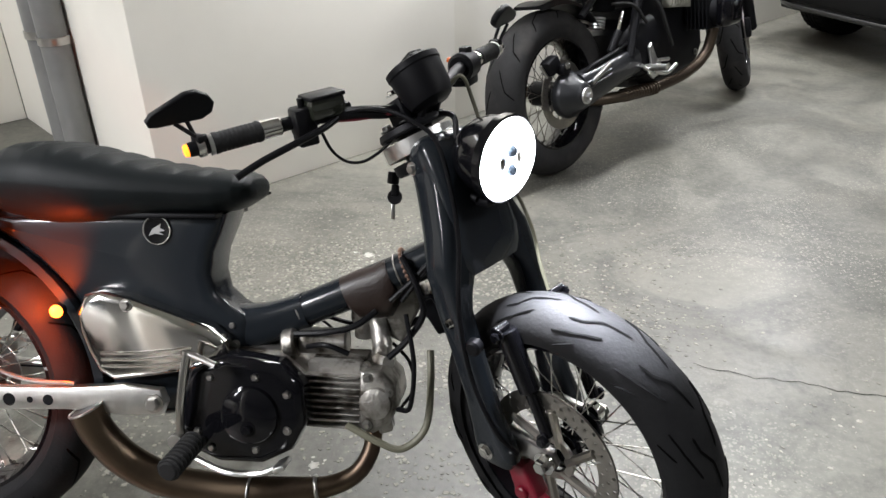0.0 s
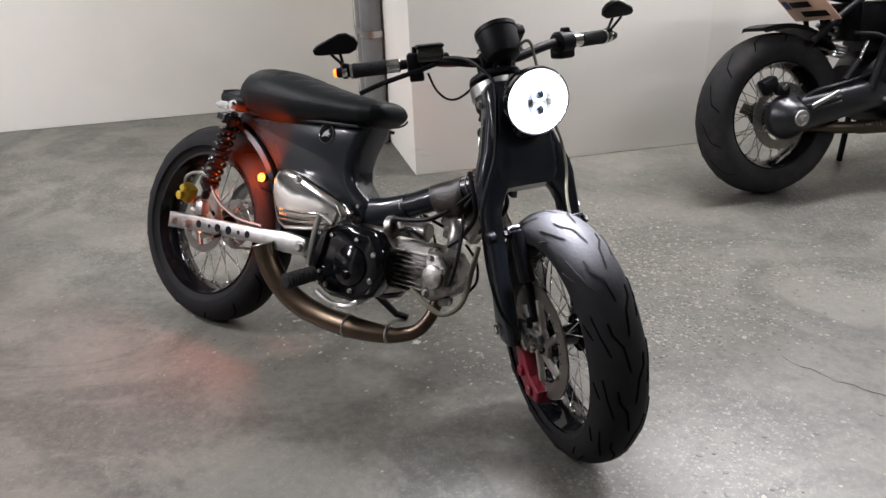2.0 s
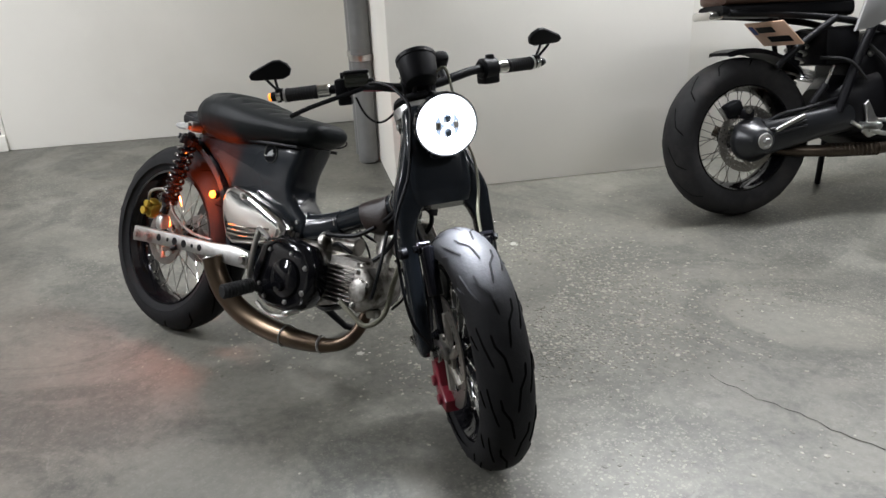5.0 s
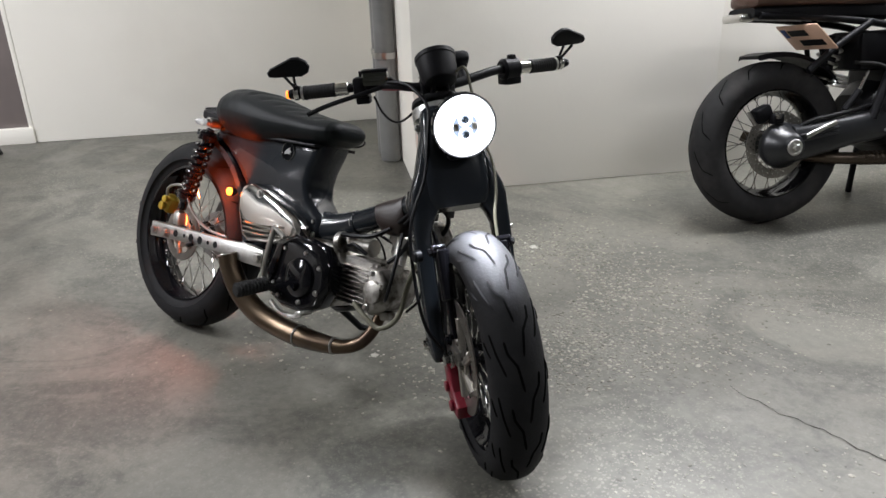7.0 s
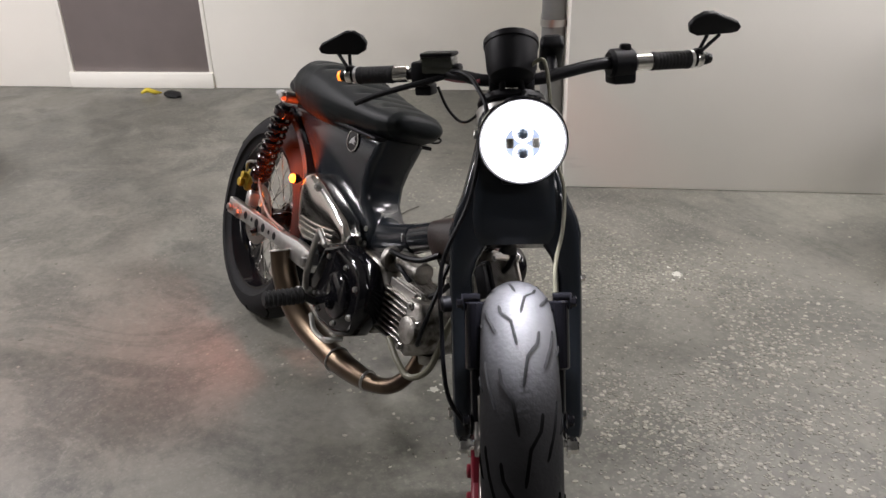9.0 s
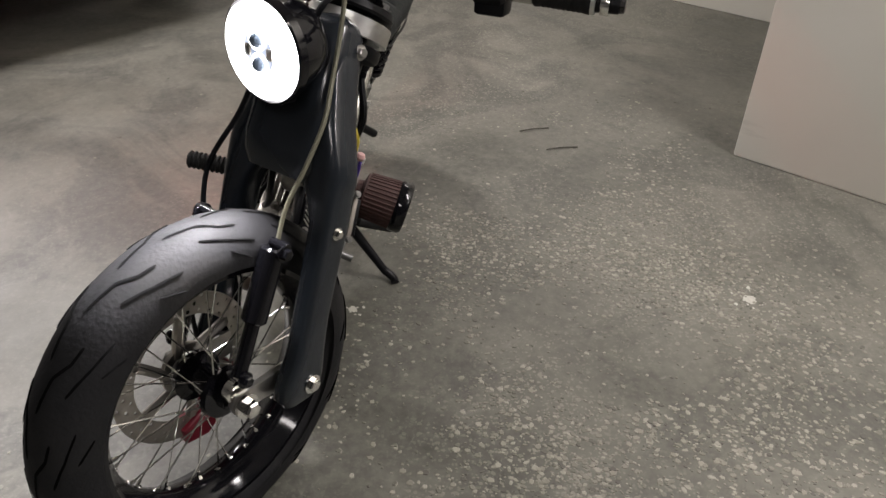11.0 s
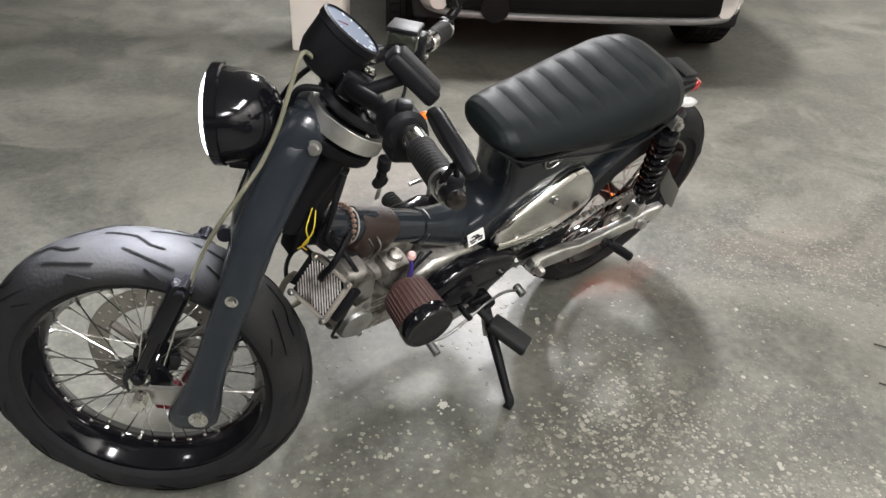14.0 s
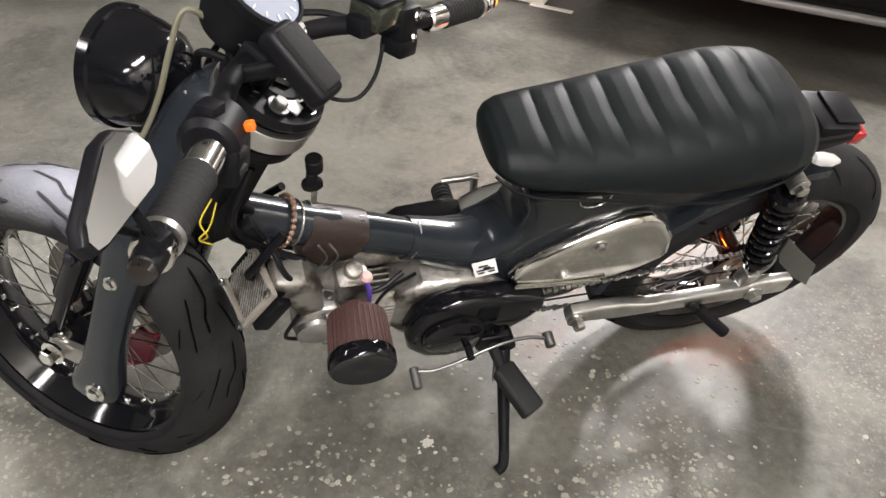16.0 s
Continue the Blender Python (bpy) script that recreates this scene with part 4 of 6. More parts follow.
def chassis_parts(root):
    # drilled right arm plate, plain left arm
    right = [(-0.170, 0.286), (-0.168, 0.332), (-0.06, 0.338), (0.20, 0.352), (0.30, 0.362), (0.375, 0.358), (0.385, 0.335), (0.375, 0.312), (0.30, 0.308), (0.20, 0.312), (-0.06, 0.296)]
    arm = part("swingarm", slab(right, -0.112, -0.090, 0.003), ALU, root, "polished drilled aluminium swingarm")
    # black discs on the uncut plate, painted dark of the drilled holes
    each("hole_shade", [rod((x, -0.1128, 0.316 + 0.045 * (x + 0.1)), (x, -0.111, 0.316 + 0.045 * (x + 0.1)), r, seg=20) for x, r in ((-0.075, 0.006), (-0.035, 0.011), (0.01, 0.006), (0.045, 0.012), (0.09, 0.012), (0.13, 0.006), (0.165, 0.010))], BLACK, arm)
    each("arm_bolt", [bolt((-0.145, -0.112, 0.309), (0, -1, 0), 0.010, 0.012), bolt((0.365, -0.112, 0.334), (0, -1, 0), 0.012, 0.014), bolt((RW[0], -0.112, 0.311), (0, -1, 0), 0.012, 0.014)], STEEL, arm)
    left = [(-0.170, 0.290), (-0.165, 0.335), (-0.10, 0.342), (-0.04, 0.332), (0.15, 0.330), (0.21, 0.346), (0.27, 0.352), (0.310, 0.348), (0.318, 0.330), (0.310, 0.312), (0.26, 0.306), (0.20, 0.298), (-0.05, 0.292)]
    part("swingarm", slab(left, 0.090, 0.114, 0.006, 3), ALU, root, "polished aluminium swingarm")
    each("arm_bolt", [bolt((RW[0], 0.114, 0.312), (0, 1, 0), 0.013, 0.016), bolt((0.300, 0.114, 0.330), (0, 1, 0), 0.012, 0.022)], STEEL, root)
    each("shock_mount", [box(-0.045, -0.098, 0.365, 0.03, 0.03, 0.04, 0.006), box(-0.045, 0.10, 0.365, 0.03, 0.03, 0.04, 0.006)], ALU, root)
    # chain and sprocket
    c0, r0, c1, r1 = Vector((RW[0], 0.062, RW[2])), 0.075, Vector((0.42, 0.075, 0.345)), 0.028
    links = []
    for top in (1, -1):
        a, b = c0 + Vector((0, 0, top * r0)), c1 + Vector((0, 0, top * r1))
        n = 42
        for k in range(n):
            p = a.lerp(b, k / n)
            q = a.lerp(b, (k + 0.75) / n)
            links.append(box((p.x + q.x) / 2, (p.y + q.y) / 2, (p.z + q.z) / 2, 0.0095, 0.010 if k % 2 else 0.006, 0.008, 0.001, None, 1))
    ch = part("chain", box(0.168, 0.0685, 0.328, 0.44, 0.002, 0.004, 0), BLACK, root, "oily steel drive chain")
    each("chain_link", links, STEEL, ch)
    part("sprocket", disc_mesh((RW[0], 0, RW[2]), 0.062, 0.05, r0 - 0.002, 20), STEEL, root)
    # rear brake: disc carrier and yellow caliper
    part("rear_caliper", join(box(-0.145, -0.072, 0.393, 0.045, 0.035, 0.055, 0.010, (0, 25, 0)), rod((-0.148, -0.092, 0.385), (-0.148, -0.105, 0.385), 0.013), rod((-0.135, -0.092, 0.408), (-0.135, -0.105, 0.408), 0.011)), BRASS, root, "yellow brake caliper")
    part("brake_hose", tube([(-0.150, -0.085, 0.415), (-0.125, -0.10, 0.445), (-0.08, -0.105, 0.462), (-0.03, -0.108, 0.46), (0.03, -0.11, 0.40), (0.12, -0.115, 0.366), (0.22, -0.115, 0.362)], 0.004, 8, 7), STEEL, root, "thin braided brake hose")
    # foot controls
    peg = part("footpeg", join(rod((0.450, -0.09, 0.262), (0.456, -0.160, 0.288), 0.009), rod((0.456, -0.150, 0.288), (0.449, -0.240, 0.270), 0.0165, seg=20)), RUBBER, root, "ribbed black rubber footpeg")
    pa, pb = Vector((0.456, -0.150, 0.288)), Vector((0.449, -0.240, 0.270))
    each("rubber_ring", [torus(0.0175, 0.0026, tuple(pa.lerp(pb, 0.06 + 0.11 * k)), tuple(pa.lerp(pb, 1.5 + 0.11 * k)), 22, 6) for k in range(9)], RUBBER, peg)
    pa, pb = Vector((0.432, 0.150, 0.252)), Vector((0.398, 0.238, 0.246))
    part("footpeg", join(rod((0.440, 0.09, 0.252), tuple(pa), 0.010), loft([squircle(tuple(pa.lerp(pb, f)), (0.9, 0.4, 0), (0, 0, 1), w, w * 0.62, 3.5, 20) for f, w in ((0, 0.019), (0.04, 0.023), (0.5, 0.024), (0.96, 0.024), (1, 0.020))])), RUBBER, root, "plain black rubber block footpeg")
    part("rear_footpeg", join(rod((0.06, 0.112, 0.31), (0.035, 0.12, 0.295), 0.008), rod((0.035, 0.12, 0.295), (-0.022, 0.165, 0.262), 0.012)), BLACK, root)
    part("rear_footpeg", join(rod((0.06, -0.112, 0.31), (0.045, -0.12, 0.30), 0.008)), BLACK, root)
    gl = part("gear_lever", tube([(0.585, 0.128, 0.250), (0.55, 0.134, 0.255), (0.50, 0.130, 0.272), (0.44, 0.122, 0.290), (0.385, 0.118, 0.292), (0.345, 0.124, 0.286)], 0.0034, 8, 6), GREY_STEEL, root, "thin bare steel heel-and-toe gear lever")
    each("lever_pad", [rod((0.588, 0.120, 0.248), (0.588, 0.158, 0.244), 0.0085), rod((0.342, 0.112, 0.286), (0.342, 0.140, 0.284), 0.0095)], GREY_STEEL, gl)
    part("lever_pivot", rod((0.49, 0.095, 0.276), (0.49, 0.134, 0.276), 0.007), BLACK, gl)
    part("kick_lever", join(tube([(0.420, -0.128, 0.282), (0.424, -0.138, 0.33), (0.432, -0.140, 0.39), (0.440, -0.138, 0.440)], 0.0075, 10, 5), tube([(0.438, -0.138, 0.437), (0.463, -0.142, 0.430), (0.495, -0.148, 0.420)], 0.006, 10, 5), rod((0.418, -0.10, 0.28), (0.418, -0.15, 0.28), 0.013)), STEEL, root, "bare steel kick-start lever")
    part("brake_pedal", tube([(0.44, -0.11, 0.235), (0.50, -0.13, 0.225), (0.56, -0.135, 0.228), (0.600, -0.140, 0.245)], 0.006, 8, 6), ALU, root)
    part("pedal_pad", box(0.605, -0.142, 0.250, 0.022, 0.045, 0.010, 0.003, (0, -25, 0)), ALU, root)
    # side stand, down to the floor
    inv = BIKE.inverted()
    foot = inv @ Vector((0.432, 0.288, 0.006))
    hip = Vector((0.412, 0.088, 0.258))
    st = part("side_stand", join(rod(hip, hip.lerp(foot, 0.93), 0.0135, 0.0095), rod(hip - Vector((0, 0.02, 0)), hip + Vector((0, 0.03, 0)), 0.016), tube([tuple(hip.lerp(foot, 0.90)), tuple(foot + Vector((0.006, 0.004, 0.008))), tuple(foot + Vector((0.02, 0.012, 0.004)))], 0.010, 10, 5)), BLACK, root, "black steel side stand, down")
    part("stand_spring", tube([tuple(hip + Vector((0.018, 0.02, 0.0))), tuple(hip.lerp(foot, 0.35) + Vector((0.018, 0, 0)))], 0.005, 8, 1), STEEL, st)
    part("stand_bracket", box(0.435, 0.075, 0.255, 0.06, 0.06, 0.05, 0.008), BLACK, root)
    # lit amber indicator low on the right flank
    ind = part("indicator", join(rod((0.185, -0.082, 0.489), (0.185, -0.098, 0.489), 0.006), lathe([(0, 0), (0.012, 0), (0.013, 0.012), (0, 0.012)], 18, (0.185, -0.092, 0.489), (0.185, -1, 0.489))), BLACK, root)
    part("indicator_lens", lathe([(0, 0), (0.0115, 0), (0.0105, 0.005), (0.006, 0.009), (0, 0.010)], 18, (0.185, -0.104, 0.489), (0.185, -1, 0.489)), AMBER, ind, "lit amber lens")


PALE_FRAME = material("pale_bracket", (0.32, 0.29, 0.25), 0.45, 0.4, 0.15, 30)
LEATHER = material("brown_wrap", (0.017, 0.0095, 0.007), 0.42, 0, 0.25, 25, bump=0.2, bump_scale=200)
BEAD = material("brown_bead", (0.20, 0.12, 0.085), 0.35, 0.2, 0.3, 60)
GREY_STEEL = material("dull_steel", (0.16, 0.16, 0.155), 0.48, 1.0, 0.15, 40)
RED_LENS = material("red_lens", (0.32, 0.008, 0.010), 0.2, 0, 0.05, coat=0.5)
CLEAR = clear_plastic("clear_lens", (0.9, 0.9, 0.88))
AMBER = glow("amber_glow", (1.0, 0.16, 0.012), 12.0)
AMBER_SMALL = glow("amber_bar_end", (1.0, 0.24, 0.015), 2.2)
PINK = material("pink_plastic", (0.50, 0.30, 0.28), 0.4)
PURPLE = material("purple_hose", (0.06, 0.03, 0.25), 0.4)


def front_parts(root):
    X = STEER
    fwd = Vector((math.cos(radians(26.3)), 0, math.sin(radians(26.3))))
    leg = [(0.860, 0.815, 0.024, 0.016, 0.016), (0.866, 0.802, 0.026, 0.030, 0.030), (0.893, 0.745, 0.036, 0.035, 0.035), (0.917, 0.683, 0.056, 0.035, 0.034), (0.933, 0.640, 0.074, 0.036, 0.032), (0.938, 0.616, 0.076, 0.040, 0.031), (0.943, 0.598, 0.081, 0.034, 0.031), (0.948, 0.578, 0.088, 0.027, 0.030),
           (0.954, 0.550, 0.094, 0.0215, 0.029), (0.971, 0.490, 0.095, 0.0205, 0.027), (0.994, 0.400, 0.095, 0.020, 0.027), (1.005, 0.350, 0.095, 0.020, 0.031), (1.018, 0.305, 0.095, 0.020, 0.041),
           (1.022, 0.282, 0.095, 0.019, 0.040), (1.024, 0.268, 0.095, 0.014, 0.030), (1.024, 0.263, 0.095, 0.006, 0.018)]
    for s in (-1, 1):
        rings = []
        for k, (x, z, yc, a, b) in enumerate(leg):
            v = fwd.lerp(Vector((1, 0, 0)), min(1.0, k / 10)).normalized()
            rings.append(squircle((x, s * yc, z), (0, 1, 0), v, a, b, 3.6, 28))
        lg = part("fork_leg", loft(rings), PAINT, root, "gloss slate-grey pressed steel fork leg", X)
        each("leg_bolt", [bolt((1.010, s * 0.1145, 0.297), (0, s, 0), 0.011, 0.010), bolt((0.960, s * 0.1145, 0.540), (0, s, 0), 0.007, 0.008)], CHROME, lg, "", X)
        part("link", slab([(1.012, 0.285), (1.030, 0.280), (1.125, 0.283), (1.132, 0.300), (1.122, 0.315), (1.03, 0.320), (1.010, 0.312)], *sorted((s * 0.062, s * 0.074)), bevel=0.003), STEEL, lg, "", X)
        part("front_shock", join(rod((1.040, s * 0.068, 0.530), (1.082, s * 0.068, 0.425), 0.019, seg=20), rod((1.082, s * 0.068, 0.425), (1.112, s * 0.068, 0.345), 0.011, seg=16)), BLACK_GLOSS, lg, "black front damper", X)
        each("shock_bolt", [bolt((1.040, s * 0.088, 0.528), (0, s, 0), 0.009, 0.012), bolt((1.112, s * 0.080, 0.345), (0, s, 0), 0.009, 0.012), rod((1.036, s * 0.06, 0.535), (1.036, s * 0.092, 0.535), 0.008)], BLACK_GLOSS, lg, "", X)
    # pressed crown over the wheel, narrowing up to the collar
    secs = []
    n = AXIS
    fwd = Vector((math.cos(radians(26.3)), 0, math.sin(radians(26.3))))
    for x, z, hw, hd in ((0.859, 0.822, 0.040, 0.014), (0.864, 0.814, 0.054, 0.026), (0.870, 0.802, 0.060, 0.034), (0.886, 0.772, 0.064, 0.038), (0.912, 0.720, 0.072, 0.041), (0.924, 0.678, 0.076, 0.039), (0.938, 0.642, 0.078, 0.038), (0.946, 0.615, 0.074, 0.035), (0.951, 0.596, 0.066, 0.028)):
        secs.append(squircle((x, 0, z), (0, 1, 0), fwd, hw, hd, 4.0, 28))
    part("fork_crown", loft(secs), PAINT, root, "", X)
    # steering stem and bright collar
    NECK = Vector((0.819, 0, 0.799))
    HB = NECK - n * 0.030
    part("stem", rod(HB - n * 0.12, HB + n * 0.075, 0.034, seg=28), BLACK, root, "", X)
    part("collar", lathe([(0.055, -0.0135), (0.0640, -0.0135), (0.0646, -0.0128), (0.0646, 0.0128), (0.0640, 0.0135), (0.055, 0.0135)], 44, NECK, NECK + n, closed=True), ALU, root, "bright machined alloy collar", X)
    part("yoke", join(lathe([(0, 0.052), (0.061, 0.052), (0.063, 0.056), (0.060, 0.066), (0, 0.070)], 40, HB, HB + n), lathe([(0, -0.012), (0.056, -0.012), (0.060, -0.006), (0.060, 0.008), (0, 0.008)], 40, HB, HB + n)), BLACK, root, "", X)
    each("yoke_mark", [torus(0.008, 0.0015, (0.784, -0.012, 0.8285), (0.752, -0.012, 0.895), 18, 6), torus(0.006, 0.0013, (0.775, 0.002, 0.824), (0.742, 0.002, 0.89), 18, 6)], WHITE_STICKER, root, "", X)
    each("yoke_bolt", [bolt(HB + n * 0.07 + Vector((dx, dy, 0.49 * dx)), n, 0.009, 0.010) for dx, dy in ((0.025, 0.03), (0.025, -0.03), (-0.02, 0.035), (-0.02, -0.035))], GREY_STEEL, root, "", X)
    pl = part("emblem_plate", slab([(-0.010, -0.009), (0.012, -0.011), (0.009, 0.012), (-0.008, 0.009)], -0.001, 0.001, 0.0004), ALU, root, "small pale emblem plate", X @ Matrix.Translation(HB + n * 0.072 + Vector((-0.030, 0.020, -0.015))) @ pose(0, 0, 0, 0, -26.3, 0) @ pose(0, 0, 0, 90, 0, 0))
    each("stem_nut", [lathe([(0, 0), (0.017, 0), (0.017, 0.010), (0.012, 0.014), (0, 0.014)], 6, HB + n * 0.069, HB + n), bolt(HB + n * 0.07 + Vector((-0.040, 0.004, -0.0196)), n, 0.007, 0.009), bolt(HB + n * 0.07 + Vector((0.004, 0.046, 0.002)), n, 0.006, 0.008)], BLACK_GLOSS, root, "", X)
    # key in its lock, hanging tag (does not turn with the bars)
    part("ignition_lock", rod((0.762, 0.030, 0.744), (0.760, 0.030, 0.722), 0.011), BLACK, root)
    part("key", join(lathe([(0, -0.004), (0.013, -0.004), (0.014, 0), (0.013, 0.004), (0, 0.004)], 20, (0.763, 0.034, 0.698), (0.763, 1, 0.61)), box(0.764, 0.034, 0.710, 0.014, 0.012, 0.022, 0.003)), BLACK, root, "black-headed ignition key")
    part("key_blade", box(0.760, 0.034, 0.672, 0.008, 0.003, 0.030, 0.001), STEEL, root)
    # headlamp
    d = Vector((math.cos(radians(-6)), 0, math.sin(radians(-6))))
    face = Vector((1.000, 0.014, 0.791))
    R = 0.079
    lamp = part("headlight", lathe([(0, -0.092), (0.020, -0.090), (0.040, -0.081), (0.055, -0.064), (0.064, -0.040), (0.068, -0.018), (0.069, -0.012), (0.073, -0.010), (0.073, 0.003), (0.070, 0.006), (0.067, 0.003), (0.067, -0.004), (0, -0.006)], 56, face, face + d), BLACK_GLOSS, root, "gloss black bowl headlight, lit", X)
    part("light_ring", lathe([(0.030, 0.001), (0.0665, 0.002), (0.066, 0.008), (0.054, 0.014), (0.036, 0.015), (0.030, 0.012)], 56, face, face + d, closed=True), LED, lamp, "glowing white ring", X)
    up = d.cross(Vector((0, 1, 0))).normalized()
    up = up if up.z > 0 else -up
    part("reflector", lathe([(0, 0.004), (0.030, 0.004), (0.030, 0.008), (0, 0.008)], 40, face, face + d), LED_DIM, lamp, "pale blue lit reflector", X)
    for s in (-1, 1):
        at = face + up * (0.0165 * s)
        part("projector_lens", lathe([(0, 0.021), (0.006, 0.019), (0.010, 0.014), (0.011, 0.008), (0, 0.008)], 28, at, at + d), LENS, lamp, "round projector lens", X)
        part("lens_rim", torus(0.0135, 0.0018, at + d * 0.010, at + d, 28, 8), LED, lamp, "", X)
        part("divider", box(*(face + Vector((0, 0.021 * s, 0)) + d * 0.0095), 0.004, 0.012, 0.016, 0.002), CAST, lamp, "", X)
    each("lamp_bracket", [rod((0.900, -0.02, 0.742), (0.962, -0.02, 0.727), 0.006), rod((0.900, 0.02, 0.742), (0.962, 0.02, 0.727), 0.006), box(0.968, 0.004, 0.722, 0.03, 0.05, 0.014, 0.004)], BLACK, lamp, "", X)
    # speedometer
    sa, sb = Vector((0.866, 0.0, 0.872)), Vector((0.824, 0.0, 0.934))
    ln = (sb - sa).length
    sp = part("speedometer", lathe([(0, 0), (0.028, 0), (0.038, 0.006), (0.044, 0.022), (0.047, ln - 0.012), (0.049, ln - 0.010), (0.049, ln), (0.045, ln + 0.002), (0.044, ln - 0.004), (0, ln - 0.004)], 48, sa, sb), BLACK, root, "round black speedometer cup", X)
    part("dial", lathe([(0, ln - 0.003), (0.0438, ln - 0.003), (0.0438, ln - 0.001), (0, ln - 0.001)], 40, sa, sb), DIAL, sp, "pale bluish faintly glowing dial", X)
    w = (sb - sa).normalized()
    u = Vector((0, 1, 0))
    v = w.cross(u).normalized()
    ticks = []
    for k in range(11):
        a = radians(-120 + 24 * k + 90)
        dr = u * math.cos(a) + v * math.sin(a)
        ticks.append(rod(sa + w * (ln - 0.0005) + dr * 0.033, sa + w * (ln - 0.0005) + dr * 0.040, 0.0009, seg=6))
    each("dial_tick", ticks, WHITE_STICKER, sp, "", X)
    part("needle", rod(sa + w * (ln + 0.0005) - v * 0.008, sa + w * (ln + 0.0005) + (u * 0.6 - v * 0.8) * 0.030, 0.0010, 0.0006, 6), RED, sp, "", X)
    each("speedo_stalk", [rod((0.845, 0.018, 0.846), sa + Vector((0.0, 0.015, 0.012)), 0.006), rod((0.845, -0.018, 0.846), sa + Vector((0.0, -0.015, 0.012)), 0.006)], BLACK, sp, "", X)
    part("speedo_cable", tube([(0.864, 0.02, 0.885), (0.884, 0.052, 0.908), (0.896, 0.062, 0.865), (0.910, 0.066, 0.805), (0.930, 0.072, 0.750), (0.958, 0.084, 0.700), (0.990, 0.080, 0.640), (1.015, 0.066, 0.58), (1.04, 0.066, 0.50)], 0.0034, 8, 8), GREY_CABLE, root, "pale grey speedometer cable", X)
    part("lamp_cable", tube([(0.905, 0, 0.80), (0.89, 0.02, 0.845), (0.86, 0.02, 0.850), (0.83, 0.015, 0.84)], 0.005, 8, 7), BLACK, root, "", X)
    # handlebar, pulled back further on the right
    left_half = [(0.816, 0.05, 0.868), (0.800, 0.10, 0.877), (0.775, 0.155, 0.885), (0.752, 0.20, 0.885), (0.730, 0.262, 0.883), (0.704, 0.345, 0.882)]
    right_half = [(0.668, -0.312, 0.869), (0.695, -0.228, 0.872), (0.722, -0.165, 0.875), (0.748, -0.130, 0.876), (0.785, -0.090, 0.874), (0.812, -0.050, 0.868)]
    full = right_half + [(0.818, 0.0, 0.868)] + left_half
    bar = part("handlebar", tube(full, 0.0112, 16, 5), BLACK, root, "black handlebar", X)
    each("bar_clamp", [box(0.812, 0.028, 0.862, 0.046, 0.026, 0.042, 0.006, (0, -26, 0)), box(0.812, -0.028, 0.862, 0.046, 0.026, 0.042, 0.006, (0, -26, 0))], BLACK, bar, "", X)
    each("clamp_bolt", [bolt((0.812 + dx, y, 0.884 - 0.2 * dx), (-0.4, 0, 0.9), 0.007, 0.008) for dx in (-0.016, 0.016) for y in (-0.028, 0.028)], CHROME, bar, "", X)
    for s in (-1, 1):
        g0, g1 = (Vector((0.730, 0.262, 0.883)), Vector((0.707, 0.339, 0.882))) if s > 0 else (Vector((0.695, -0.228, 0.872)), Vector((0.672, -0.302, 0.870)))
        w = (g1 - g0).normalized()
        part("sleeve", rod(g0 - w * 0.034, g0 + w * 0.001, 0.0158, seg=24), CHROME, bar, "bright alloy sleeve", X)
        ridges = [(0, 0), (0.0165, 0), (0.0178, 0.004)]
        for k in range(9):
            ridges += [(0.0172, 0.008 + 0.007 * k), (0.0164, 0.010 + 0.007 * k), (0.0164, 0.012 + 0.007 * k), (0.0172, 0.014 + 0.007 * k)]
        ridges += [(0.0178, 0.076), (0.0165, 0.080), (0, 0.080)]
        part("grip", lathe(ridges, 24, g0, g1), RUBBER, bar, "ribbed black rubber grip", X)
        part("grip_ring", lathe([(0, 0.079), (0.0175, 0.079), (0.0175, 0.085), (0, 0.085)], 24, g0, g1), ALU, bar, "", X)
        part("bar_end", join(rod(g0 + w * 0.084, g0 + w * 0.118, 0.0135, 0.0115, 20), rod(g0 + w * 0.092 + Vector((0, 0, 0.0)), g0 + w * 0.092 + Vector((0, 0, 0.018)), 0.008)), BLACK, bar, "", X)
        part("bar_end_light", lathe([(0, 0), (0.0105, 0), (0.009, 0.006), (0, 0.008)], 18, g0 + w * 0.118, g1 + w), AMBER_SMALL if s < 0 else AMBER_OFF, bar, "amber bar-end light", X)
        part("bar_end_clamp", lathe([(0.0125, 0.092), (0.0155, 0.092), (0.0160, 0.094), (0.0160, 0.102), (0.0155, 0.104), (0.0125, 0.104)], 24, g0, g1, closed=True), CHROME, bar, "bright mirror clamp", X)
        # mirror on a two-rod stem above the bar's end
        base = g0 + w * 0.098 + Vector((0, 0, 0.016))
        mc = Vector((0.714, 0.380, 0.944)) if s > 0 else Vector((0.655, -0.334, 0.930))
        mir = part("mirror", mirror_shell(mc, s), BLACK, root, "small black angular bar-end mirror", X)
        part("mirror_glass", mirror_glass(mc, s), MIRROR, mir, "", X)
        part("mirror_stem", join(rod(base + Vector((-0.006, 0, -0.006)), mc + Vector((-0.010, -s * 0.010, -0.018)), 0.0035), rod(base + Vector((0.008, 0, -0.004)), mc + Vector((-0.006, s * 0.012, -0.018)), 0.0035), box(*(base - Vector((0, 0, 0.004))), 0.026, 0.016, 0.016, 0.004)), BLACK, mir, "", X)
    # left switch block, with its orange button
    c = Vector((0.751, 0.205, 0.884))
    w = Vector((-0.30, 0.95, 0.0)).normalized()
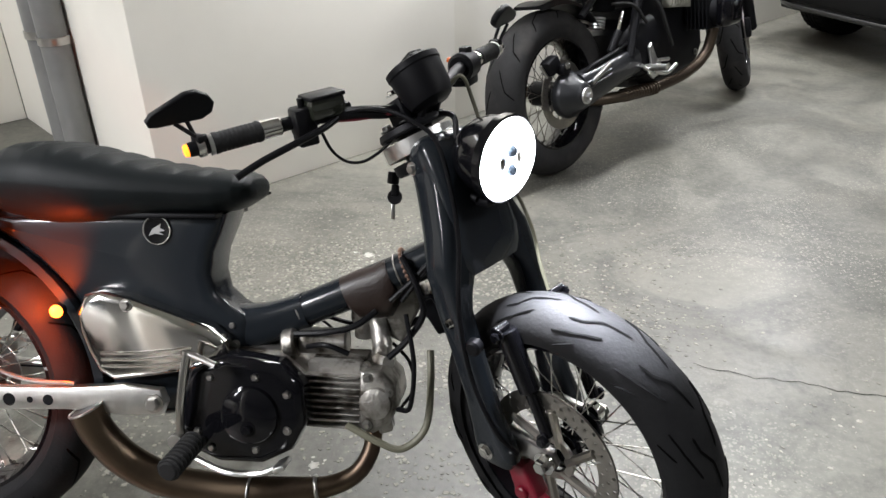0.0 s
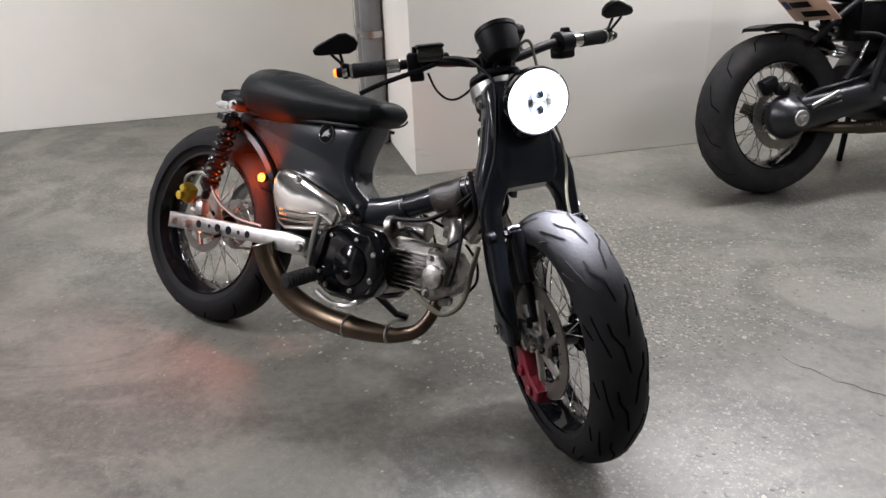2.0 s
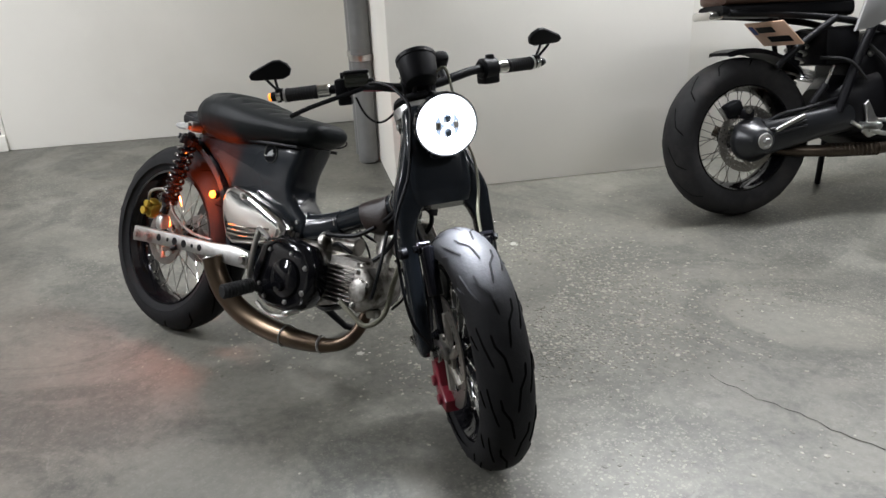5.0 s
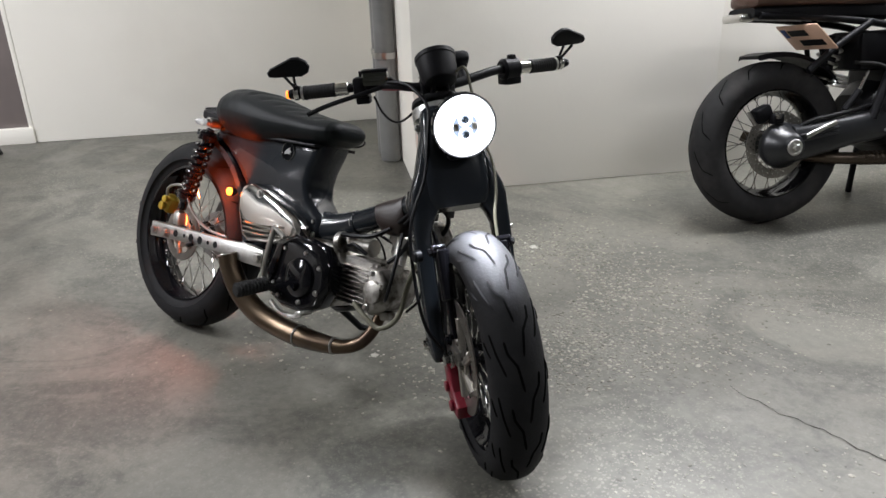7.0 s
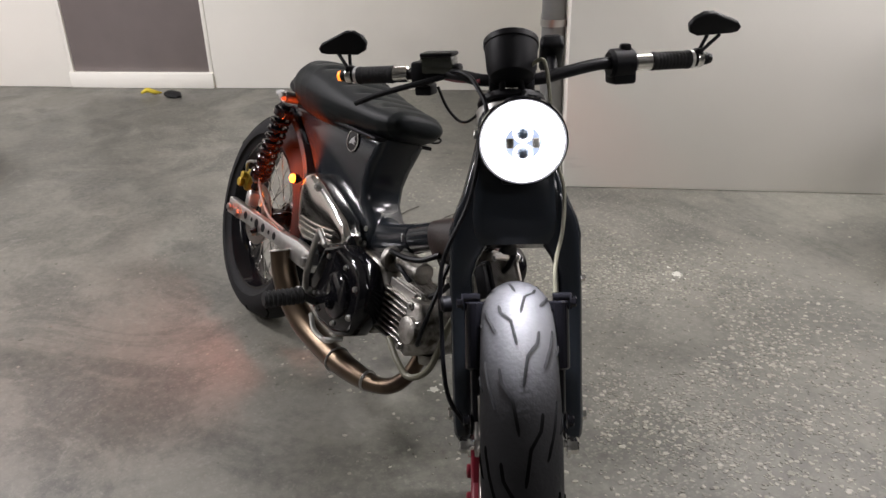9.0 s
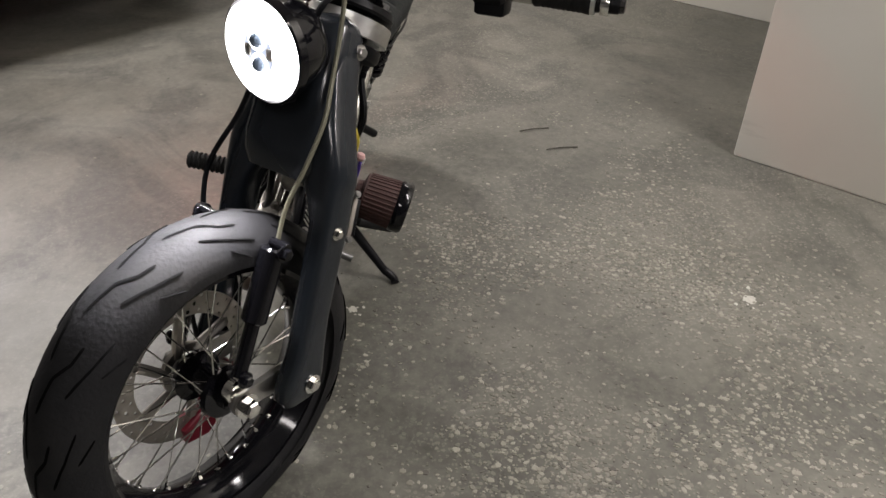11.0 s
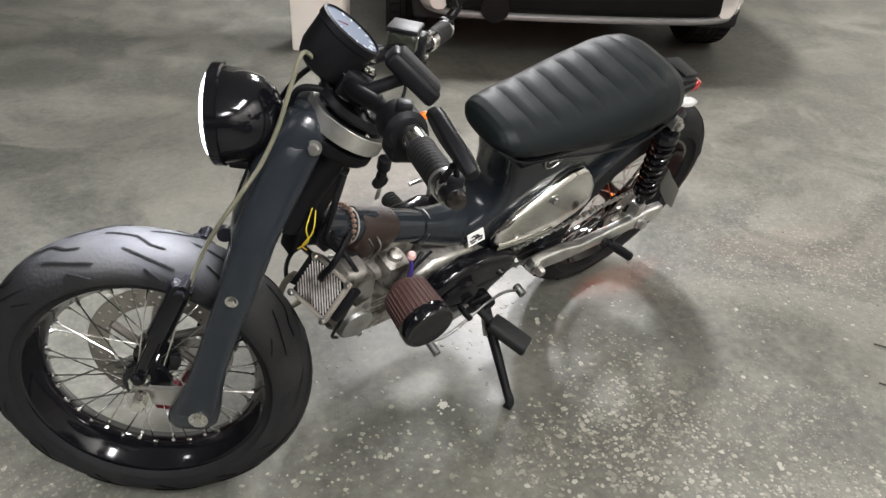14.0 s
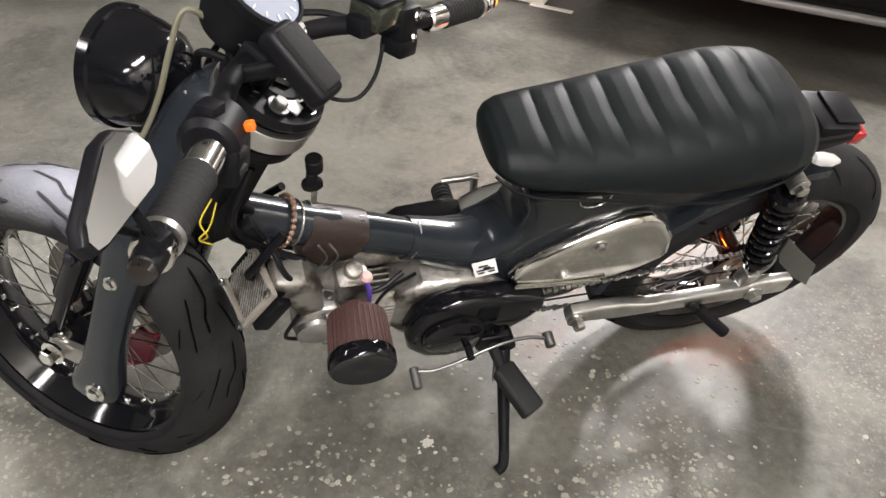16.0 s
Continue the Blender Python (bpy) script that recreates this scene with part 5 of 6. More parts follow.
    sw = part("switch_block", join(rod(c - w * 0.026, c + w * 0.024, 0.027, seg=24, bevel=0.006), box(c.x - 0.006, c.y, c.z - 0.018, 0.044, 0.046, 0.040, 0.006, (0, 0, 17)), box(c.x, c.y + 0.006, c.z + 0.026, 0.020, 0.020, 0.018, 0.004)), BLACK, root, "black switch block", X)
    part("button", box(c.x - 0.026, c.y - 0.014, c.z + 0.012, 0.009, 0.009, 0.009, 0.002, (0, 20, 17)), ORANGE, sw, "orange plastic button", X)
    each("rocker", [box(c.x - 0.028, c.y + 0.004, c.z - 0.004, 0.010, 0.014, 0.008, 0.002), box(c.x - 0.028, c.y + 0.004, c.z - 0.022, 0.010, 0.014, 0.008, 0.002)], RUBBER, sw, "", X)
    # right master cylinder with its reservoir and lever
    c = Vector((0.730, -0.156, 0.875))
    mcyl = part("brake_master", join(box(c.x, c.y - 0.012, c.z, 0.042, 0.036, 0.048, 0.006, (0, 0, -17)), box(c.x + 0.020, c.y + 0.030, c.z + 0.006, 0.030, 0.070, 0.026, 0.006, (0, 0, -12)), box(c.x - 0.006, c.y - 0.008, c.z - 0.030, 0.036, 0.034, 0.022, 0.004, (0, 0, -17)), rod((c.x, c.y - 0.01, c.z + 0.02), (c.x, c.y - 0.01, c.z + 0.038), 0.006)), BLACK, root, "black brake master cylinder", X)
    part("reservoir", box(c.x + 0.016, c.y + 0.022, c.z + 0.018, 0.046, 0.062, 0.034, 0.007, (0, 0, -12)), SMOKE, mcyl, "smoked plastic fluid reservoir", X)
    part("reservoir_cap", box(c.x + 0.016, c.y + 0.022, c.z + 0.037, 0.050, 0.064, 0.008, 0.003, (0, 0, -12)), BLACK, mcyl, "", X)
    each("screw", [bolt((c.x - 0.022, c.y - 0.012, c.z + 0.012), (-1, 0, 0.2), 0.005, 0.006), bolt((c.x - 0.022, c.y - 0.012, c.z - 0.016), (-1, 0, 0.2), 0.005, 0.006)], CHROME, mcyl, "", X)
    part("brake_lever", tube([(0.765, -0.125, 0.872), (0.768, -0.160, 0.864), (0.756, -0.21, 0.852), (0.738, -0.26, 0.838), (0.724, -0.305, 0.822)], 0.0058, 10, 6), BLACK, root, "black brake lever", X)
    part("brake_line", tube([(0.765, -0.115, 0.880), (0.800, -0.098, 0.884), (0.835, -0.075, 0.878), (0.87, -0.06, 0.862), (0.905, -0.045, 0.83), (0.935, -0.055, 0.77), (0.965, -0.078, 0.68), (0.995, -0.125, 0.58), (1.010, -0.130, 0.46), (1.045, -0.122, 0.36), (1.06, -0.09, 0.30)], 0.0042, 8, 7), BLACK, root, "braided brake line", X)
    part("red_line", tube([(0.760, -0.122, 0.868), (0.785, -0.095, 0.866), (0.820, -0.055, 0.868)], 0.0045, 8, 6), RED, root, "", X)
    part("hanging_cable", tube([(0.735, -0.140, 0.850), (0.735, -0.125, 0.812), (0.745, -0.105, 0.788), (0.768, -0.085, 0.786), (0.795, -0.062, 0.805), (0.815, -0.045, 0.830)], 0.0028, 8, 7), BLACK, root, "thin loop of cable", X)
    # phone holder clamped left of the dial
    ph = part("phone_holder", box(0.738, 0.076, 0.905, 0.026, 0.044, 0.086, 0.008, (0, 52, 0), 3), BLACK, root, "empty black plastic phone holder", X)
    part("holder_rim", box(0.730, 0.076, 0.915, 0.012, 0.034, 0.072, 0.005, (0, 52, 0)), RUBBER, ph, "", X)
    part("holder_stalk", rod((0.803, 0.076, 0.872), (0.750, 0.076, 0.900), 0.009), BLACK, ph, "", X)
    # caliper on the right
    cal = part("front_caliper", slab([(1.022, 0.262), (1.042, 0.185), (1.085, 0.152), (1.125, 0.156), (1.132, 0.186), (1.090, 0.206), (1.062, 0.264)], -0.084, -0.046, 0.007, 3), RED, root, "red brake caliper", X)
    each("caliper_piston", [rod((1.098, -0.083, 0.178), (1.098, -0.092, 0.178), 0.013), rod((1.058, -0.083, 0.208), (1.058, -0.092, 0.208), 0.013)], RED, cal, "", X)
    part("caliper_bracket", slab([(1.02, 0.28), (1.06, 0.275), (1.12, 0.285), (1.12, 0.32), (1.02, 0.325)], -0.062, -0.056, 0.002), STEEL, root, "", X)
    part("axle", join(rod((FW[0], -0.088, FW[2]), (FW[0], 0.088, FW[2]), 0.009), bolt((FW[0], 0.080, FW[2]), (0, 1, 0), 0.014, 0.020), bolt((FW[0], -0.080, FW[2]), (0, -1, 0), 0.014, 0.020), rod((FW[0] + 0.004, 0.052, FW[2] + 0.02), (FW[0] + 0.004, 0.070, FW[2] + 0.02), 0.019)), CHROME, root, "", X)
    part("fork_reflector", lathe([(0, 0), (0.014, 0), (0.014, 0.014), (0.010, 0.018), (0, 0.018)], 20, (1.012, -0.112, 0.515), (1.035, -0.2, 0.515)), BLACK, root, "", X)
    each("crown_bolt", [bolt((0.860, s * 0.060, 0.778), (0.1, s, 0.1), 0.008, 0.010) for s in (-1, 1)], STEEL, root, "", X)


def mirror_shell(mc, s):
    """An angular shell in the plane of the bar, pointed inwards."""
    pts = [(-0.055, -0.006), (-0.052, -0.016), (-0.040, -0.019), (0.030, -0.021), (0.047, -0.013), (0.053, 0.002), (0.046, 0.016), (0.028, 0.027), (0.010, 0.027), (-0.046, 0.004)]
    bm = slab(pts, -0.005, 0.0085, 0.004, 3)
    bm.transform(Matrix.Translation(mc) @ pose(0, 0, 0, 0, 0, s * 15) @ pose(0, 0, 0, 0, 32 if s > 0 else 14, 0) @ Matrix(((0, -1, 0, 0), (-s, 0, 0, 0), (0, 0, 1, 0), (0, 0, 0, 1))))
    return bm


def mirror_glass(mc, s):
    pts = [(-0.051, -0.006), (-0.049, -0.0135), (-0.039, -0.016), (0.029, -0.018), (0.044, -0.011), (0.049, 0.002), (0.043, 0.014), (0.027, 0.024), (0.011, 0.024), (-0.043, 0.003)]
    bm = slab(pts, 0.0085, 0.0100, 0.0)
    bm.transform(Matrix.Translation(mc) @ pose(0, 0, 0, 0, 0, s * 15) @ pose(0, 0, 0, 0, 32 if s > 0 else 14, 0) @ Matrix(((0, -1, 0, 0), (-s, 0, 0, 0), (0, 0, 1, 0), (0, 0, 0, 1))))
    return bm


LED = glow("led_ring", (0.93, 0.95, 1.0), 16.0)
LED_DIM = glow("led_reflector", (0.55, 0.68, 0.90), 0.8, (0.02, 0.025, 0.035))
LENS = material("lens_glass", (0.10, 0.13, 0.17), 0.05, 0, 0.1, rough_vary=0.02)
# weak blue emission over a dark dial face
DIAL = glow("dial_glow", (0.28, 0.40, 0.62), 0.16, (0.03, 0.04, 0.06))
AMBER_OFF = material("amber_plastic", (0.008, 0.006, 0.005), 0.25, coat=0.3)
SMOKE = material("smoked_plastic", (0.02, 0.022, 0.016), 0.12, 0, 0.2, 20, coat=0.5)

bike = thing("motorcycle", BIKE, "slate-grey custom step-through motorcycle on its side stand, headlight lit", "motorcycle")
wheel(bike, "rear_wheel", RW, REAR_R, 0.062, 0.212, "rear", None, -0.055, 0.085)
wheel(bike, "front_wheel", FW, FRONT_R, 0.058, 0.205, "front", STEER, -0.058, 0.128)
body_parts(bike)
seat_parts(bike)
tail_parts(bike)
engine_parts(bike)
chassis_parts(bike)
front_parts(bike)

# the headlamp's own light: a wide wash from the lens and a beam
lens_at = BIKE @ STEER @ Vector((1.027, 0.014, 0.788))
lens_to = BIKE @ STEER @ Vector((2.0, 0.012, 0.64))
wash = bpy.data.lights.new("headlight_wash", "AREA")
wash.shape, wash.size, wash.energy, wash.color = "DISK", 0.11, 34, (0.90, 0.93, 1.0)
wash_ob = new("headlight_wash", wash)
wash_ob.matrix_world = look(lens_at, lens_to)
beam = bpy.data.lights.new("headlight_beam", "SPOT")
beam.energy, beam.spot_size, beam.spot_blend, beam.shadow_soft_size, beam.color = 55, radians(100), 0.9, 0.05, (0.92, 0.95, 1.0)
beam_ob = new("headlight_beam", beam)
beam_ob.matrix_world = look(lens_at, lens_to)
# the amber indicator's light
amber = bpy.data.lights.new("indicator_light", "SPOT")
amber.energy, amber.shadow_soft_size, amber.color = 8.0, 0.012, (1.0, 0.09, 0.006)
amber.spot_size, amber.spot_blend = radians(152), 0.75
amber_ob = new("indicator_light", amber)
amber_ob.matrix_world = look(BIKE @ Vector((0.166, -0.124, 0.494)), Vector((-0.26, -0.26, 0.12)))
flank = bpy.data.lights.new("indicator_flank_light", "SPOT")
flank.energy, flank.shadow_soft_size, flank.color = 6.0, 0.008, (1.0, 0.09, 0.006)
flank.spot_size, flank.spot_blend = radians(148), 0.5
flank_ob = new("indicator_flank_light", flank)
flank_ob.matrix_world = look(BIKE @ Vector((0.176, -0.124, 0.496)), BIKE @ Vector((0.03, -0.04, 0.62)))


# ---- the big motorcycle by the wall ----
def roadster():
    """Wide-tyred retro roadster: x forward from the rear axle, y left."""
    root = thing("motorcycle", pose(1.015, 1.962, 0.0, 0, 0, 55) @ pose(0, 0, 0, -9, 0, 0), "black retro roadster motorcycle with brown seat, parked by the wall", "motorcycle")
    rw, fw = (0.0, 0.0, 0.325), (1.58, 0.0, 0.305)
    fork_axis = Vector((-0.34, 0, 0.94)).normalized()
    turned = Matrix.Translation((1.44, 0, 0.66)) @ Matrix.Rotation(radians(24), 4, fork_axis) @ Matrix.Translation((-1.44, 0, -0.66))
    for nm, c, R, half, bead in (("rear_wheel", rw, 0.320, 0.078, 0.214), ("front_wheel", fw, 0.305, 0.062, 0.222)):
        xf = turned if nm == "front_wheel" else None
        ty = part(nm, tyre_mesh(c, R, half, bead), DUSTY_TYRE, root, "", xf, sharp=60)
        each("groove_shade", groove_meshes(c, R, half, "rear"), SHADE_BLACK, ty, "", xf)
        part("rim", rim_mesh(c, bead, half), BLACK_GLOSS, ty, "", xf)
        each("spoke", spoke_mesh(c, 0.05, 0.045, bead - 0.02, 40, 0.0016), GOLD_SPOKE if nm == "rear_wheel" else BLACK, ty, "", xf)
        part("brake_disc", disc_mesh(c, -0.075 if nm == "rear_wheel" else -0.07, 0.095, 0.132 if nm == "rear_wheel" else 0.15, 30), DISC, ty, "", xf)
        part("hub", rod((c[0], -0.07, c[2]), (c[0], 0.07, c[2]), 0.048, seg=28), BLACK, ty, "", xf)
    # shaft drive on the right
    sd = part("final_drive", lathe([(0, -0.055), (0.062, -0.052), (0.086, -0.030), (0.090, -0.006), (0.084, 0.010), (0.062, 0.036), (0.050, 0.060), (0.036, 0.070), (0, 0.075)], 40, (0, -0.115, 0.325), (0, -1, 0.325)), DARK_CAST, root, "black cast final drive housing")
    part("drive_nut", join(torus(0.026, 0.006, (0, -0.188, 0.325), (0, -1, 0.325)), bolt((0, -0.186, 0.325), (0, -1, 0), 0.014, 0.018)), ALU, sd)
    part("shaft_housing", loft([squircle((x, y, z), (0, 1, 0), (0, 0, 1), a, b, 3, 20) for x, y, z, a, b in ((0.02, -0.125, 0.33, 0.048, 0.072), (0.12, -0.125, 0.342, 0.046, 0.066), (0.30, -0.12, 0.366, 0.046, 0.060), (0.46, -0.11, 0.380, 0.048, 0.058))]), DARK_CAST, sd)
    each("casting_rib", [rod((0.03, -0.172, 0.345 + 0.02 * k), (0.20, -0.168, 0.366 + 0.018 * k), 0.006, seg=10) for k in range(2)], DARK_CAST, sd)
    part("torque_arm", tube([(0.03, -0.14, 0.385), (0.10, -0.145, 0.415), (0.22, -0.14, 0.43), (0.40, -0.13, 0.46)], 0.010, 10, 6), BLACK, root)
    part("torque_strut", rod((0.055, -0.172, 0.36), (0.19, -0.165, 0.405), 0.010), STEEL, root)
    damper = part("damper", rod((0.25, -0.130, 0.44), (0.31, -0.135, 0.515), 0.014, seg=14), BLACK, root)
    part("damper_rod", rod((0.31, -0.135, 0.515), (0.345, -0.135, 0.585), 0.0065, seg=14), CHROME, damper, "bright steel rod")
    each("spring_cap", [lathe([(0, 0.012 * k), (0.032, 0.012 * k), (0.032, 0.012 * k + 0.007), (0, 0.012 * k + 0.007)], 24, (0.27, -0.06, 0.53), (0.30, -0.06, 0.63)) for k in range(4)], ALU, root)
    part("rear_caliper", join(box(-0.075, -0.085, 0.45, 0.07, 0.05, 0.06, 0.012, (0, -20, 0)), box(-0.03, -0.11, 0.43, 0.05, 0.04, 0.04, 0.01)), BLACK, root)
    part("speed_sensor", rod((-0.13, -0.08, 0.46), (-0.10, -0.085, 0.41), 0.006), STEEL, root)
    part("caliper_bolt", bolt((-0.035, -0.130, 0.445), (0, -1, 0), 0.010, 0.012), STEEL, root)
    # hugger fender, plate carrier
    bm = bmesh.new()
    rows = []
    for a in range(38, 106, 6):
        d = Vector((math.cos(radians(a)), 0, math.sin(radians(a))))
        wdt = 0.085 if a < 100 else 0.085 - 0.003 * (a - 100)
        rows.append([bm.verts.new(Vector(rw) + d * rr + Vector((0, y, 0))) for y, rr in ((-wdt, 0.335), (-wdt * 0.8, 0.354), (wdt * 0.8, 0.354), (wdt, 0.335), (wdt * 0.8, 0.341), (-wdt * 0.8, 0.341))])
    for p, q in zip(rows, rows[1:]):
        for k in range(6):
            bm.faces.new((p[k], p[(k + 1) % 6], q[(k + 1) % 6], q[k]))
    bm.faces.new(rows[0])
    bm.faces.new(rows[-1][::-1])
    part("rear_fender", bm, BLACK, root)
    part("plate_arm", join(rod((0.22, -0.05, 0.62), (0.17, -0.03, 0.800), 0.010), rod((0.22, 0.05, 0.62), (0.17, 0.03, 0.800), 0.010)), BLACK, root)
    pl = part("number_plate", box(0.125, -0.055, 0.726, 0.006, 0.24, 0.135, 0.003, (0, -46, 0)), PLATE, root, "cream number plate with unreadable dark bars")
    turn = Matrix.Translation((0.125, -0.055, 0.726)) @ pose(0, 0, 0, 0, -46, 0)
    for y0, y1, z in ((-0.03, 0.07, 0.028), (-0.085, 0.045, -0.026)):
        bar = box(-0.0045, (y0 + y1) / 2, z, 0.002, y1 - y0, 0.030, 0.0)
        bar.transform(turn)
        part("plate_bar", bar, BLACK, pl)
    blue = box(-0.0045, 0.094, 0.028, 0.002, 0.026, 0.045, 0.0)
    blue.transform(turn)
    part("plate_band", blue, BLUE, pl)
    # tail, seat, tank
    part("subframe", join(*[tube([(-0.10, s * 0.09, 0.815), (0.10, s * 0.10, 0.80), (0.40, s * 0.11, 0.76), (0.62, s * 0.12, 0.70)], 0.014, 12, 6) for s in (-1, 1)], tube([(0.10, -0.11, 0.60), (0.22, -0.12, 0.69), (0.36, -0.12, 0.77)], 0.014, 12, 6), tube([(0.36, -0.15, 0.40), (0.44, -0.14, 0.58), (0.54, -0.12, 0.74)], 0.018, 12, 6)), BLACK, root)
    part("seat", loft([squircle((x, 0, z), (0, 1, 0), (0, 0, 1), a, b, 3, 28) for x, z, a, b in ((-0.125, 0.872, 0.05, 0.012), (-0.11, 0.872, 0.09, 0.028), (-0.05, 0.876, 0.115, 0.034), (0.10, 0.872, 0.125, 0.036), (0.30, 0.862, 0.125, 0.036), (0.48, 0.865, 0.11, 0.038), (0.58, 0.89, 0.09, 0.030))]), BROWN, root, "brown leather seat")
    part("seat_pan", loft([squircle((x, 0, z), (0, 1, 0), (0, 0, 1), a, b, 4, 24) for x, z, a, b in ((-0.12, 0.828, 0.085, 0.020), (0.10, 0.820, 0.115, 0.028), (0.45, 0.805, 0.11, 0.034))]), BLACK, root)
    part("tail_lamp", box(-0.135, 0, 0.812, 0.06, 0.13, 0.032, 0.010), CHROME, root, "small chromed tail lamp")
    part("tank", loft([squircle((x, 0, z), (0, 1, 0), (0, 0, 1), a, b, 2.8, 32) for x, z, a, b in ((0.55, 0.90, 0.10, 0.05), (0.62, 0.94, 0.15, 0.10), (0.78, 0.965, 0.185, 0.125), (0.95, 0.975, 0.19, 0.125), (1.08, 0.965, 0.16, 0.10), (1.13, 0.955, 0.10, 0.06))]), SILVER, root, "silver and black fuel tank")
    # boxer engine
    eng = part("engine", slab([(0.42, 0.30), (0.52, 0.24), (0.95, 0.24), (1.03, 0.34), (1.00, 0.60), (0.88, 0.72), (0.56, 0.70), (0.45, 0.58)], -0.125, 0.125, 0.04, 3), BLACK, root, "black boxer twin engine")
    part("gearbox", loft([squircle((x, -0.02, z), (0, 1, 0), (0, 0, 1), a, b, 3.2, 24) for x, z, a, b in ((0.36, 0.40, 0.09, 0.09), (0.44, 0.41, 0.145, 0.13), (0.56, 0.42, 0.15, 0.14))]), BLACK, eng)
    part("alternator_cover", lathe([(0, 0), (0.10, 0), (0.098, 0.03), (0.08, 0.045), (0, 0.05)], 36, (0.98, 0, 0.52), (2, 0, 0.56)), BLACK_GLOSS, eng)
    each("engine_bolt", [bolt((x, -0.127, z), (0, -1, 0), 0.010, 0.012) for x, z in ((0.50, 0.34), (0.52, 0.62), (0.66, 0.66), (0.90, 0.64), (0.70, 0.30), (0.94, 0.32))], STEEL, eng)
    each("hose", [tube([(0.50, -0.13, 0.66), (0.56, -0.17, 0.58), (0.60, -0.18, 0.48), (0.66, -0.17, 0.40)], 0.009, 8, 6), tube([(0.62, -0.12, 0.74), (0.70, -0.18, 0.72), (0.82, -0.19, 0.66), (0.90, -0.16, 0.56)], 0.010, 8, 6), tube([(0.30, -0.11, 0.62), (0.40, -0.15, 0.60), (0.48, -0.16, 0.52)], 0.007, 8, 6)], RUBBER, eng)
    part("battery_box", box(0.40, -0.02, 0.66, 0.16, 0.20, 0.15, 0.02), BLACK, root)
    part("side_panel", slab([(0.41, 0.71), (0.47, 0.86), (0.60, 0.92), (0.72, 0.90), (0.68, 0.80), (0.50, 0.72)], -0.165, -0.150, 0.006), SILVER, root, "silver side panel under the seat")
    part("intake_cover", loft([squircle((x, -0.10, z), (0, 1, 0), (0, 0, 1), a, b, 2.8, 24) for x, z, a, b in ((0.70, 0.76, 0.03, 0.03), (0.74, 0.765, 0.065, 0.055), (0.90, 0.76, 0.075, 0.06), (1.04, 0.745, 0.06, 0.05), (1.09, 0.74, 0.03, 0.03))]), BLACK_GLOSS, root, "gloss black intake cover")
    for s in (-1, 1):
        fins = [box(0.91, s * (0.15 + 0.018 * k), 0.50, 0.16, 0.006, 0.14, 0.004, None, 1) for k in range(6)]
        cy = part("cylinder", rod((0.91, s * 0.12, 0.50), (0.91, s * 0.28, 0.50), 0.06, seg=24), BLACK, eng)
        each("cooling_fin", fins, BLACK, cy)
        part("rocker_cover", box(0.92, s * 0.30, 0.505, 0.15, 0.07, 0.14, 0.04, None, 4), BLACK_GLOSS, eng)
        part("footpeg", rod((0.46, s * 0.15, 0.34), (0.45, s * 0.27, 0.345), 0.014), ALU, root)
    part("foot_plate", slab([(0.45, 0.315), (0.48, 0.290), (0.53, 0.300), (0.545, 0.345), (0.510, 0.375), (0.475, 0.440), (0.455, 0.425), (0.470, 0.360)], -0.185, -0.172, 0.004), ALU, root, "alloy footrest plate")
    part("brake_pedal", join(tube([(0.48, -0.19, 0.32), (0.56, -0.20, 0.30), (0.64, -0.20, 0.32)], 0.009, 8, 5), tube([(0.40, -0.18, 0.36), (0.46, -0.18, 0.33), (0.52, -0.18, 0.35)], 0.008, 8, 5), rod((0.50, -0.17, 0.36), (0.63, -0.17, 0.345), 0.008)), ALU, root)
    part("exhaust", tube([(0.92, -0.23, 0.43), (0.90, -0.20, 0.32), (0.78, -0.17, 0.255), (0.55, -0.14, 0.235), (0.30, -0.12, 0.25), (0.18, -0.04, 0.26), (0.12, 0.10, 0.28), (0.02, 0.19, 0.34)], 0.024, 16, 7), DARK_PIPE, root)
    each("pipe_ring", [torus(0.0255, 0.004, (0.56 - 0.02 * k, -0.1405 + 0.0016 * k, 0.2348 + 0.0012 * k), (0.40 - 0.02 * k, -0.128, 0.2444), 24, 6) for k in range(12)], DARK_PIPE, root)
    ti = part("throttle_body", loft([squircle((x, -0.150, z), (0, 1, 0), (0, 0, 1), a, b, 3, 20) for x, z, a, b in ((0.655, 0.586, 0.018, 0.022), (0.66, 0.586, 0.026, 0.030), (0.81, 0.568, 0.026, 0.030), (0.815, 0.568, 0.018, 0.022))]), PALE_ALLOY, root, "pale ribbed throttle body")
    each("rib", [box(0.672 + 0.022 * k, -0.150, 0.5845 - 0.0026 * k, 0.006, 0.060, 0.066, 0.002, None, 1) for k in range(7)], PALE_ALLOY, ti)
    part("shock", rod((0.20, 0, 0.46), (0.30, 0, 0.72), 0.03), BLACK, root)
    each("spring_coil", [torus(0.04, 0.006, (0.205 + 0.011 * k, 0, 0.475 + 0.0285 * k), (0.305 + 0.011 * k, 0, 0.735 + 0.0285 * k), 24, 6) for k in range(8)], STEEL, root)
    # front: fork, lamp and bars, turned to the left
    for s in (-1, 1):
        part("fork_leg", join(rod((1.58, s * 0.095, 0.30), (1.45, s * 0.095, 0.66), 0.030, seg=20), rod((1.45, s * 0.095, 0.66), (1.32, s * 0.095, 1.02), 0.024, seg=20)), BLACK if s < 0 else BLACK_GLOSS, root, "", turned)
        part("front_caliper", box(1.50, s * 0.075, 0.32, 0.06, 0.05, 0.10, 0.012), BLACK, root, "", turned)
        part("grip", rod((1.19, s * 0.28, 1.07), (1.14, s * 0.40, 1.06), 0.017), RUBBER, root, "", turned)
